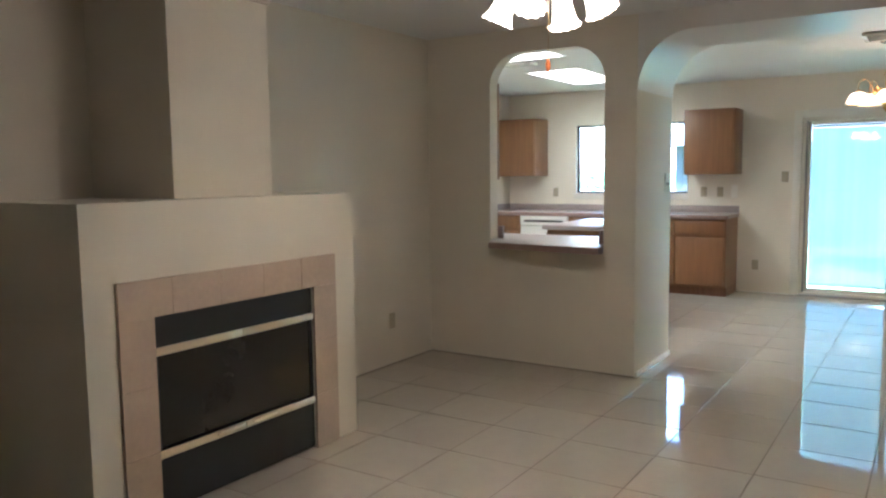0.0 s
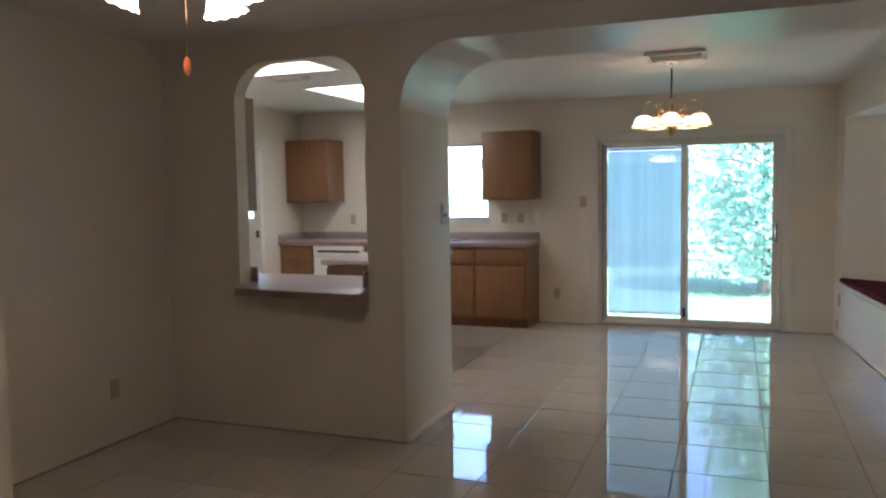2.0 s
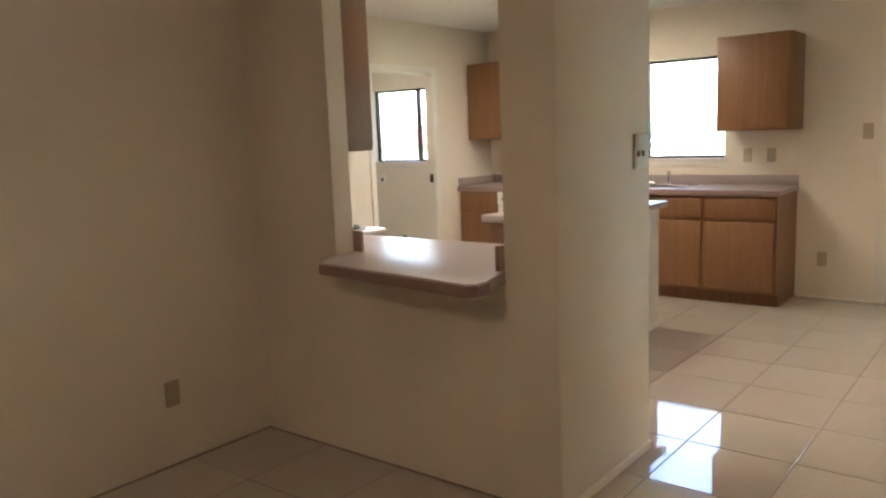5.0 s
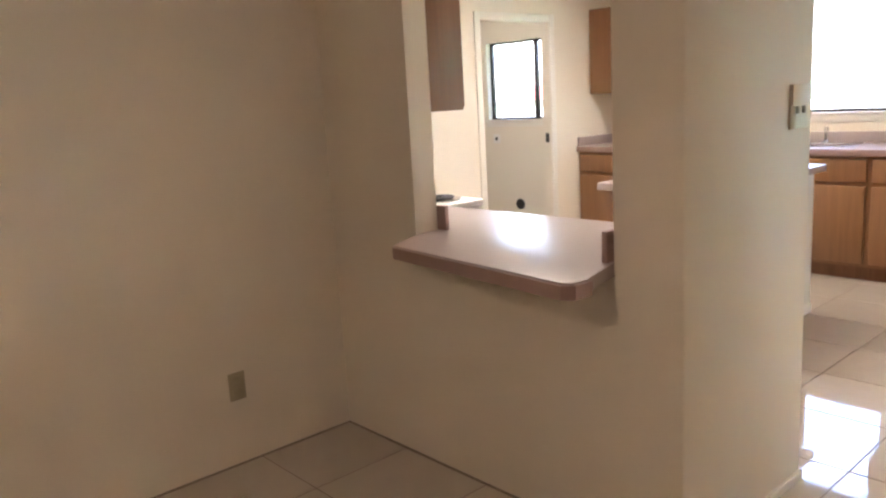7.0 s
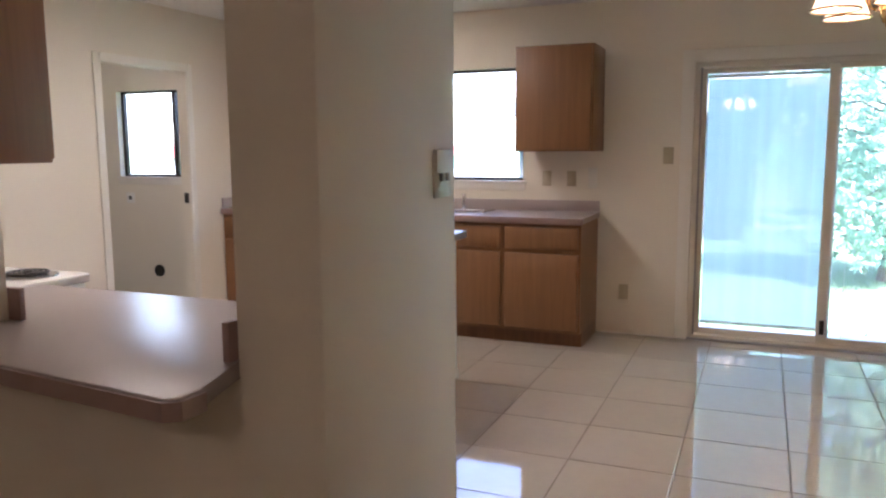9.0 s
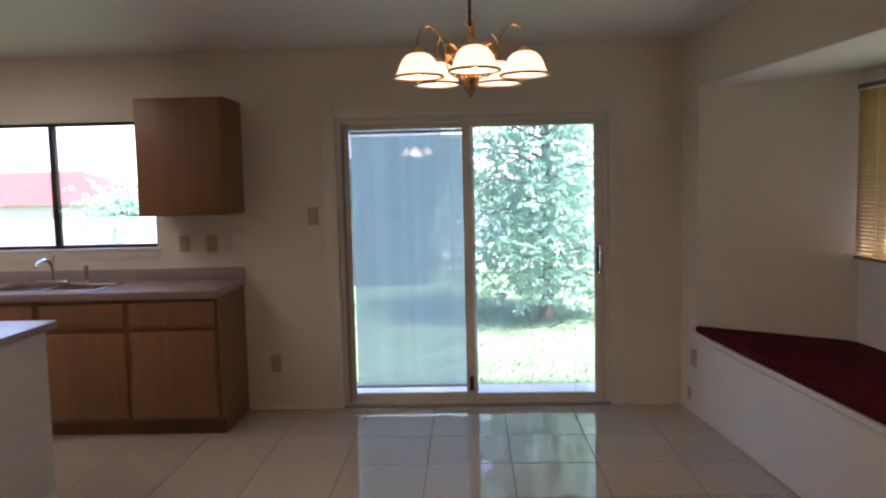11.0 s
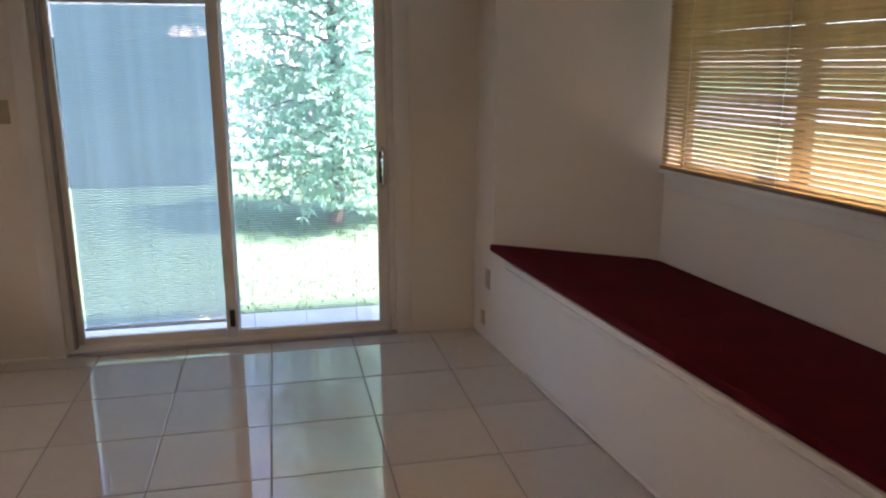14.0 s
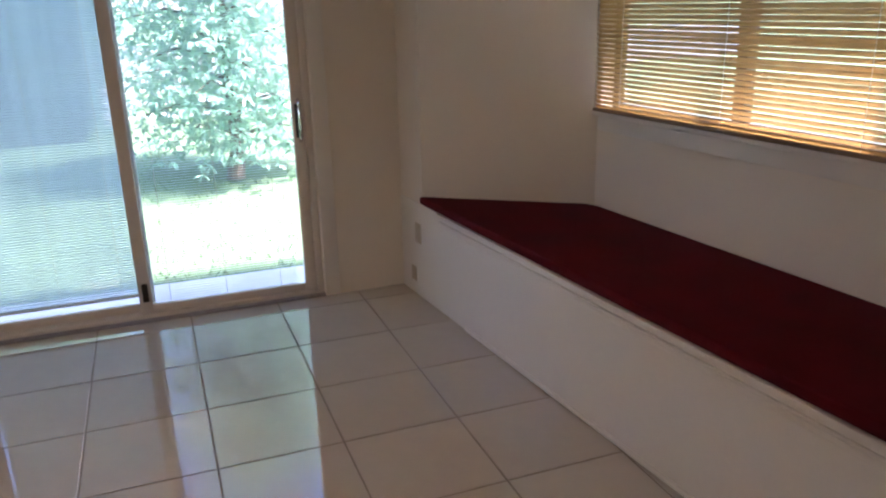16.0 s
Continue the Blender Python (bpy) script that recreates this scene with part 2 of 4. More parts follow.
def rod(points, r, seg=8, bm=None):
    """A round rod along points."""
    bm = bm or bmesh.new()
    pts = [Vector(p) for p in points]
    rings = []
    for i, p in enumerate(pts):
        d = (pts[min(i + 1, len(pts) - 1)] - pts[max(i - 1, 0)]).normalized()
        s = d.cross(Vector((0, 0, 1)) if abs(d.z) < 0.9 else Vector((1, 0, 0))).normalized()
        u = s.cross(d)
        rr = r[i] if isinstance(r, (list, tuple)) else r
        rings.append([bm.verts.new(p + rr * (math.cos(2 * math.pi * k / seg) * s + math.sin(2 * math.pi * k / seg) * u)) for k in range(seg)])
    for a, b in zip(rings, rings[1:]):
        for k in range(seg):
            bm.faces.new((a[k], a[(k + 1) % seg], b[(k + 1) % seg], b[k]))
    bm.faces.new(rings[0][::-1])
    bm.faces.new(rings[-1])
    return bm


def smooth(points, n=6):
    """A rounder line through points."""
    p = [Vector(q) for q in points]
    p = [2 * p[0] - p[1]] + p + [2 * p[-1] - p[-2]]
    out = []
    for a, b, c, d in zip(p, p[1:], p[2:], p[3:]):
        for k in range(n):
            t = k / n
            out.append(0.5 * (2 * b + (c - a) * t + (2 * a - 5 * b + 4 * c - d) * t * t + (3 * b - a - 3 * c + d) * t ** 3))
    return out + [p[-2]]


def prism(outline, z0, z1, bevel=0.0, bm=None):
    """A flat outline of (x, y) raised from z0 to z1."""
    bm = bm or bmesh.new()
    lo = [bm.verts.new((x, y, z0)) for x, y in outline]
    hi = [bm.verts.new((x, y, z1)) for x, y in outline]
    n = len(lo)
    faces = [bm.faces.new(lo[::-1]), bm.faces.new(hi)]
    for i in range(n):
        faces.append(bm.faces.new((lo[i], lo[(i + 1) % n], hi[(i + 1) % n], hi[i])))
    if bevel:
        es = [e for f in faces[:2] for e in f.edges]
        bmesh.ops.bevel(bm, geom=es, offset=bevel, segments=3, profile=0.5, affect='EDGES')
    return bm


def strip_wall(bm, curve, top, y0, y1):
    """Solid between a curve of (x, z) and a level top, from y0 to y1."""
    for (xa, za), (xb, zb) in zip(curve, curve[1:]):
        v = [bm.verts.new(p) for p in ((xa, y0, za), (xb, y0, zb), (xb, y0, top), (xa, y0, top), (xa, y1, za), (xb, y1, zb), (xb, y1, top), (xa, y1, top))]
        for f in ((0, 1, 2, 3), (5, 4, 7, 6), (4, 5, 1, 0), (3, 2, 6, 7)):
            bm.faces.new([v[i] for i in f])
    bmesh.ops.remove_doubles(bm, verts=bm.verts, dist=0.0001)
    return bm


def mesh_of(name, bm, material, smooth=True):
    bmesh.ops.recalc_face_normals(bm, faces=bm.faces)
    me = bpy.data.meshes.new(name)
    bm.to_mesh(me)
    bm.free()
    me.materials.append(material)
    if smooth and len(me.polygons) > 6:
        me.set_sharp_from_angle(angle=radians(35))
    return me


def part(name, bm, material, parent, label="", m=None):
    ob = new(name, mesh_of(name, bm, material))
    ob.parent = parent
    if m is not None:
        ob.matrix_basis = m
    return tagged(ob, label)


def thing(name, place, label, category, group="", rz=0, kind=""):
    ob = new(name)
    ob.matrix_basis = pose(*place, 0, 0, rz)
    ob.empty_display_size = 0.1
    return tagged(ob, label, category, group, kind)


def solo(name, bm, material, label, category, kind="", place=(0, 0, 0), group=""):
    ob = new(name, mesh_of(name, bm, material))
    ob.matrix_basis = pose(*place)
    return tagged(ob, label, category, group, kind)


def quarter(cx, cz, r, a0, a1, n=10):
    return [(cx + r * math.cos(radians(a0 + (a1 - a0) * i / n)), cz + r * math.sin(radians(a0 + (a1 - a0) * i / n))) for i in range(n + 1)]


# ---- plan ----
CEIL = 2.44
XL = -3.872           # living room's fireplace wall
XK = -5.45            # kitchen's far side wall
XE = 0.51             # wall with the bay
YP, YPB, YS = 6.965, 7.075, 7.755   # pass-through wall, its kitchen side, end of the pier
XO1, XO2 = -3.322, -2.43          # pass-through opening
XP = -2.20            # pier's face
YB = 11.29            # wall with the sliding door
YW = -1.2             # wall behind the walk
HEAD = 2.31
T = 0.14

# ---- structure ----
XA, XB = -8.0, 0.58   # outer ends of the rear wall
BAY = ((XE, 11.005), (1.178, 10.395), (1.178, 8.72), (XE, 8.05))   # bay's inside line
BAYZ = 2.09


def structure(name, bm, material, label):
    return tagged(new(name, mesh_of(name, bm, material)), label, name.split("_")[0], "", "structure")


# rear wall with sliding door, kitchen window and laundry window
SD0, SD1, SDT = -1.795, 0.035, 1.975
KW0, KW1, KWB, KWT = -4.48, -3.04, 1.14, 2.00
LW0, LW1, LWT = -7.11, -5.85, 1.95
b = bmesh.new()
for x0, x1, z0, z1 in ((XA - T, LW0, 0, CEIL), (LW0, LW1, 0, KWB), (LW0, LW1, LWT, CEIL), (LW1, KW0, 0, CEIL), (KW0, KW1, 0, KWB), (KW0, KW1, KWT, CEIL),
                       (KW1, SD0, 0, CEIL), (SD0, SD1, SDT, CEIL), (SD1, XE + T + 0.6, 0, CEIL)):
    bx(b, x0, YB, z0, x1, YB + T, z1)
structure("wall_north", b, M_WALL, "off-white painted rear wall with sliding door and windows")

# wall on the fireplace side
structure("wall_west", box(XL - T, YW - T, 0, XL, YPB, CEIL), M_WALL, "off-white painted living room wall behind the fireplace")
structure("wall_south", box(XL, YW - T, 0, 0.83, YW, CEIL), M_WALL, "plain off-white painted wall closing the living room")

# pass-through wall, pier and header
b = bmesh.new()
bx(b, XK, YP, 0, XO1, YPB, CEIL)
bx(b, XO1, YP, 0, XO2, YPB, 0.865)
R1 = 0.24
OT = HEAD - 0.035
curve = quarter(XO1 + R1, OT - R1, R1, 180, 90) + quarter(XO2 - R1, OT - R1, R1, 90, 0)
strip_wall(b, curve, CEIL, YP, YPB)
structure("wall_passthrough", b, M_WALL, "off-white wall with arched pass-through opening to the kitchen")
structure("pier", prism([(XO2, YP), (XP - 0.012, YP), (XP - 0.004, YP + 0.004), (XP, YP + 0.012), (XP, YS - 0.012), (XP - 0.004, YS - 0.004), (XP - 0.012, YS), (XO2, YS)], 0, CEIL), M_WALL, "off-white painted pier with rounded corners beside the pass-through")
R2 = 0.36
curve = quarter(XP + R2, HEAD - R2, R2, 180, 90, 14) + [(XE + 0.3, HEAD)]
structure("header", strip_wall(bmesh.new(), curve, CEIL, YP, YS), M_HEADER, "glossy off-white header beam with rounded arch corner")

# side wall with the bay
b = bmesh.new()
bx(b, XE, 7.76, 0, XE + T, BAY[3][1], CEIL)
bx(b, XE, BAY[0][1], 0, XE + T, YB, CEIL)
bx(b, XE, BAY[3][1], BAYZ, XE + T, BAY[0][1], CEIL)
structure("wall_living", box(0.83, YW - T, 0, 0.83 + T, 7.77, CEIL), M_WALL, "plain off-white painted living room wall")
WEAST = structure("wall_east", b, M_WALL, "off-white painted dining wall opening into the window bay")
BW0, BW1, BWB, BWT = 8.80, 10.36, 1.06, 1.985
b = bmesh.new()
for i, j in ((0, 1), (3, 2)):
    (xa, ya), (xb, yb) = BAY[i], BAY[j]
    s = 1 if i == 0 else -1
    prism([(xa + 0.004, ya - 0.004 * s), (xb, yb), (xb + T, yb), (xb + T, yb + 0.16 * s), (xa + T, ya + 0.16 * s), (xa + 0.06, ya + 0.02 * s)], 0, CEIL - 0.001, bm=b)
xw = BAY[1][0]
for y0, y1, z0, z1 in ((BAY[2][1], BW0, 0, CEIL), (BW1, BAY[1][1], 0, CEIL), (BW0, BW1, 0, BWB), (BW0, BW1, BWT, CEIL)):
    bx(b, xw, y0, z0, xw + T, y1, z1)
WBAY = structure("wall_bay", b, M_WALL, "white painted bay walls angled round the window seat")
SOFFIT = structure("bay_soffit", prism([(XE + 0.002, BAY[0][1]), BAY[1], BAY[2], (XE + 0.002, BAY[3][1])], BAYZ - 0.004, BAYZ + 0.1), M_CEIL, "white painted soffit over the window bay")

# kitchen side wall with the laundry opening
DY0, DY1, DZ = 9.51, 10.34, 1.985
b = bmesh.new()
for y0, y1, z0 in ((YP, DY0, 0), (DY1, YB, 0), (DY0, DY1, DZ)):
    bx(b, XK - 0.085, y0, z0, XK, y1, CEIL)
structure("wall_kitchen", b, M_WALL, "off-white kitchen wall with a cased opening to the laundry")
# unseen walls; the one at 8.95 stands close to bounce the window's light
b = bmesh.new()
bx(b, XA - T, YP, 0, XA, YB, CEIL)
bx(b, XA, 8.95 - T, 0, XK - 0.085, 8.95, CEIL)
structure("wall_laundry", b, M_WALL, "unseen off-white laundry walls, one set close to bounce light")
# ceiling with two recessed light wells over the kitchen
WELLS = ((-4.47, 7.77, -3.34, 8.34), (-4.14, 9.19, -3.57, 10.48))
b = bmesh.new()
yc = YW - T
for x0, y0, x1, y1 in WELLS:
    bx(b, XA - T, yc, CEIL, 1.9, y0, CEIL + 0.16)
    bx(b, XA - T, y0, CEIL, x0, y1, CEIL + 0.16)
    bx(b, x1, y0, CEIL, 1.9, y1, CEIL + 0.16)
    yc = y1
bx(b, XA - T, yc, CEIL, 1.9, YB + T, CEIL + 0.16)
structure("ceiling", b, M_CEIL, "off-white textured ceiling over living room dining area and kitchen")

# door casings and baseboards
b = bmesh.new()
for y0, y1, z0, z1 in ((DY0 - 0.06, DY0, 0, DZ + 0.06), (DY1, DY1 + 0.06, 0, DZ + 0.06), (DY0, DY1, DZ, DZ + 0.06)):
    bx(b, XK + 0.0005, y0, z0, XK + 0.016, y1, z1, bevel=0.004)
structure("trim_laundry", b, M_TRIM, "white painted casing round the laundry opening")
part("strike_plate", box(XK - 0.06, DY1 - 0.004, 0.98, XK - 0.02, DY1 + 0.001, 1.06), M_DARKPLASTIC, bpy.data.objects["trim_laundry"], "dark metal strike plate")
b = bmesh.new()
bx(b, XL + 0.0005, 5.1, 0, XL + 0.008, YP, 0.006)
bx(b, XL + 0.008, YP - 0.008, 0, XP, YP - 0.0005, 0.006)
structure("trim_base", b, M_GROUT, "thin dark grout strip at the foot of the living room walls")
structure("baseboard", box(XP + 0.0005, YP + 0.01, 0, XP + 0.014, YS - 0.005, 0.035, bevel=0.004), M_TRIM, "white painted baseboard along the pier")
structure("baseboard_north", box(-2.41, YB - 0.012, 0, SD0 - 0.09, YB - 0.0005, 0.012), M_TRIM, "thin white base strip beside the sliding door")


# ---- windows and sliding door ----
def pane(parent, x0, y0, z0, x1, y1, z1):
    g = part("pane", box(x0, y0, z0, x1, y1, z1), M_GLASS, parent)
    g.visible_shadow = False
    return g


def slider_door():
    d = thing("door_1", (SD0, YB, 0), "almond aluminium sliding glass door with two panels", "door", kind="structure")
    w, h = SD1 - SD0, SDT
    f = bmesh.new()
    y0, y1 = 0.03, 0.135
    for x0, x1, z0, z1 in ((0, 0.035, 0, h), (w - 0.035, w, 0, h), (0.035, w - 0.035, h - 0.035, h), (0.035, w - 0.035, 0, 0.03)):
        bx(f, x0, y0, z0, x1, y1, z1, bevel=0.003)
    part("door_frame", f, M_ALU, d)
    for k, (a, c, ya) in enumerate(((0.037, 0.93, 0.085), (0.85, w - 0.037, 0.045))):
        st = 0.062
        p = bmesh.new()
        for x0, x1, z0, z1 in ((a, a + st - (0.02 if k == 0 else 0), 0.032, h - 0.037), (c - st, c, 0.032, h - 0.037), (a + st - (0.02 if k == 0 else 0), c - st, 0.032, 0.075), (a + st - (0.02 if k == 0 else 0), c - st, h - 0.075, h - 0.037)):
            bx(p, x0, ya, z0, x1, ya + 0.035, z1, bevel=0.004)
        panel = part("door_panel", p, M_ALU, d)
        pane(panel, a + 0.042, ya + 0.014, 0.07, c - st + 0.002, ya + 0.02, h - 0.07)
    part("weather_strip", box(0.0352, 0.03, 0.03, 0.0465, 0.0845, h - 0.035), M_ALUGREY, d, "grey metal track strip")
    b = bmesh.new()
    for x0, x1, z0, z1 in ((-0.085, -0.001, 0, h + 0.085), (w + 0.001, w + 0.085, 0, h + 0.085), (-0.001, w + 0.001, h + 0.001, h + 0.085)):
        bx(b, x0, -0.012, z0, x1, 0.026, z1, bevel=0.004)
    part("casing", b, M_TRIM, d, "off-white painted wooden casing")
    hd = [(w - 0.065, 0.045 + dy, 0.88 + dz) for dy, dz in ((0, 0), (-0.035, 0.02), (-0.05, 0.07), (-0.05, 0.15), (-0.035, 0.2), (0, 0.22))]
    part("door_handle", rod(hd, 0.009), M_STEEL, d, "bright metal pull handle")
    part("latch", box(w - 0.085, 0.036, 0.9, w - 0.05, 0.0455, 1.08, bevel=0.003), M_BRONZE, d, "dark latch plate")
    part("lock_clip", box(0.87, 0.03, 0.1, 0.9, 0.0455, 0.2, bevel=0.004), M_BRONZE, d, "dark foot lock")
    part("threshold", box(0.0, -0.012, 0.0, w, 0.029, 0.012, bevel=0.003), M_ALUGREY, d, "grey metal threshold strip")
    return d


slider_door()


def mini_blind(name, place, rz, width, height, pitch, tilt, slat_mat, rail_mat, label, jitter=2.0, slat_w=0.025):
    """Hangs down from place, along local x; slats turn about x."""
    bl = thing(name, place, label, "blind", rz=rz)
    part("head_rail", box(0, -0.008, -0.025, width, 0.008, 0, bevel=0.003), rail_mat, bl, "slim metal head rail")
    n = int((height - 0.05) / pitch)
    b = bmesh.new()
    segs = 4
    rows = []
    for i in range(segs + 1):
        u = (i / segs - 0.5) * slat_w
        c = 0.0025 * (1 - (2 * i / segs - 1) ** 2)
        rows.append([b.verts.new((x, u, c)) for x in (0.004, width / 2, width - 0.004)])
    for r0, r1 in zip(rows, rows[1:]):
        for k in range(2):
            b.faces.new((r0[k], r0[k + 1], r1[k + 1], r1[k]))
    me = mesh_of("slat", b, slat_mat)
    rnd = random.Random(4)
    for i in range(n):
        s = new("slat", me)
        s.parent = bl
        s.matrix_basis = pose(0, rnd.uniform(-0.0003, 0.0003) * jitter, -0.035 - pitch * (i + 0.5), tilt + rnd.uniform(-jitter, jitter), rnd.uniform(-0.05, 0.05) * jitter, rnd.uniform(-0.05, 0.05) * jitter)
    zb = -0.035 - pitch * n + 0.003
    part("bottom_rail", box(-0.004, -0.011, zb - 0.018, width + 0.004, 0.011, zb, bevel=0.005), rail_mat, bl, "slim bottom rail")
    for x in (0.12 * width, 0.5 * width, 0.88 * width):
        part("ladder_cord", rod([(x, -0.0095, -0.025), (x, -0.0095, zb)], 0.0012, 5), M_CORD, bl)
    return bl


mini_blind("window_blind", (SD0 + 0.915, YB + 0.072, SDT - 0.046), 0, 0.775, 1.89, 0.0135, -9, M_SLAT, M_WHITEMETAL,
           "pale mini blind with open slats over the sliding door panel", jitter=0.5, slat_w=0.0075)
mini_blind("window_blind", (SD0 + 0.082, YB + 0.124, SDT - 0.078), 0, 0.785, 1.80, 0.0135, -63, M_SLAT, M_WHITEMETAL,
           "pale blue-grey mini blind lowered over the fixed door panel", jitter=0.25, slat_w=0.0147)


def slide_window(name, x0, x1, z0, z1, y, split, label):
    w = thing(name, (x0, y, z0), label, "window", kind="structure")
    W, H = x1 - x0, z1 - z0
    f = bmesh.new()
    for a, c, e, g in ((0, 0.022, 0, H), (W - 0.022, W, 0, H), (0.022, W - 0.022, 0, 0.022), (0.022, W - 0.022, H - 0.022, H)):
        bx(f, a, 0.06, e, c, 0.11, g, bevel=0.002)
    part("window_frame", f, M_BRONZE, w, "dark bronze aluminium frame")
    m = split * W
    part("mullion", box(m - 0.019, 0.05, 0.022, m + 0.019, 0.105, H - 0.022, bevel=0.003), M_BRONZE, w, "dark bronze meeting stile")
    pane(w, 0.022, 0.08, 0.022, m - 0.019, 0.085, H - 0.022)
    pane(w, m + 0.019, 0.08, 0.022, W - 0.022, 0.085, H - 0.022)
    part("window_sill", box(-0.03, -0.02, -0.022, W + 0.03, 0.058, -0.001, bevel=0.004), M_TRIM, w, "white painted sill")
    part("apron", box(-0.015, -0.010, -0.075, W + 0.015, -0.0005, -0.022, bevel=0.003), M_TRIM, w, "white painted apron")
    return w


slide_window("window_1", KW0, KW1, KWB, KWT, YB, 0.5, "dark bronze aluminium sliding window over the kitchen sink")
slide_window("window_2", LW0, LW1, KWB, LWT, YB, 0.51, "dark bronze aluminium sliding window in the laundry")


def bay_window():
    w = thing("window_3", (xw, BW1, BWB), "aluminium sliding window behind golden blinds in the bay", "window", rz=-90, kind="structure")
    W, H = BW1 - BW0, BWT - BWB
    f = bmesh.new()
    for a, c, e, g in ((0, 0.03, 0, H), (W - 0.03, W, 0, H), (0.03, W - 0.03, 0, 0.03), (0.03, W - 0.03, H - 0.03, H)):
        bx(f, a, 0.06, e, c, 0.11, g, bevel=0.002)
    part("window_frame", f, M_BRONZE, w, "dark bronze aluminium frame")
    part("mullion", box(W * 0.5 - 0.028, 0.05, 0.03, W * 0.5 + 0.028, 0.105, H - 0.03, bevel=0.003), M_BRONZE, w, "dark bronze meeting stile")
    pane(w, 0.03, 0.08, 0.03, W * 0.5 - 0.028, 0.085, H - 0.03)
    pane(w, W * 0.5 + 0.028, 0.08, 0.03, W - 0.03, 0.085, H - 0.03)
    part("window_sill", box(-0.04, -0.035, -0.024, W + 0.04, 0.055, -0.001, bevel=0.006), M_TRIM, w, "white painted sill")
    part("apron", box(-0.02, -0.014, -0.095, W + 0.02, -0.0005, -0.024, bevel=0.005), M_TRIM, w, "white painted apron")
    b = bmesh.new()
    for a, c, e, g in ((-0.05, -0.001, 0, H + 0.05), (W + 0.001, W + 0.05, 0, H + 0.05), (-0.001, W + 0.001, H + 0.001, H + 0.05)):
        bx(b, a, -0.012, e, c, -0.0005, g, bevel=0.003)
    part("casing", b, M_TRIM, w, "white painted casing")
    return w


BWIN = bay_window()
bb = mini_blind("window_blind", (xw - 0.030, BW1 + 0.02, BWT + 0.026), -90, BW1 - BW0 + 0.04, 0.955, 0.0215, -56, M_GOLDSLAT, M_BROWNRAIL,
                "golden tan mini blind glowing with daylight over the bay window", jitter=1.0)
for dx in (0.0, 0.009, 0.018):
    part("pull_cord", rod([(BW1 - BW0 + 0.012 + dx, -0.03, -0.02), (BW1 - BW0 + 0.025 + dx, -0.04, -0.95), (BW1 - BW0 + 0.035 + 1.5 * dx, -0.03, -1.12 - 2 * dx)], 0.0022, 5), M_CORD, bb)
    part("tassel", lathe([(0.003, 0.05), (0.006, 0.03), (0.011, 0.0)], 10, m=Matrix.Translation((BW1 - BW0 + 0.035 + 1.5 * dx, -0.03, -1.165 - 2 * dx))), M_BROWNRAIL, bb, "brown wooden cord tassel")


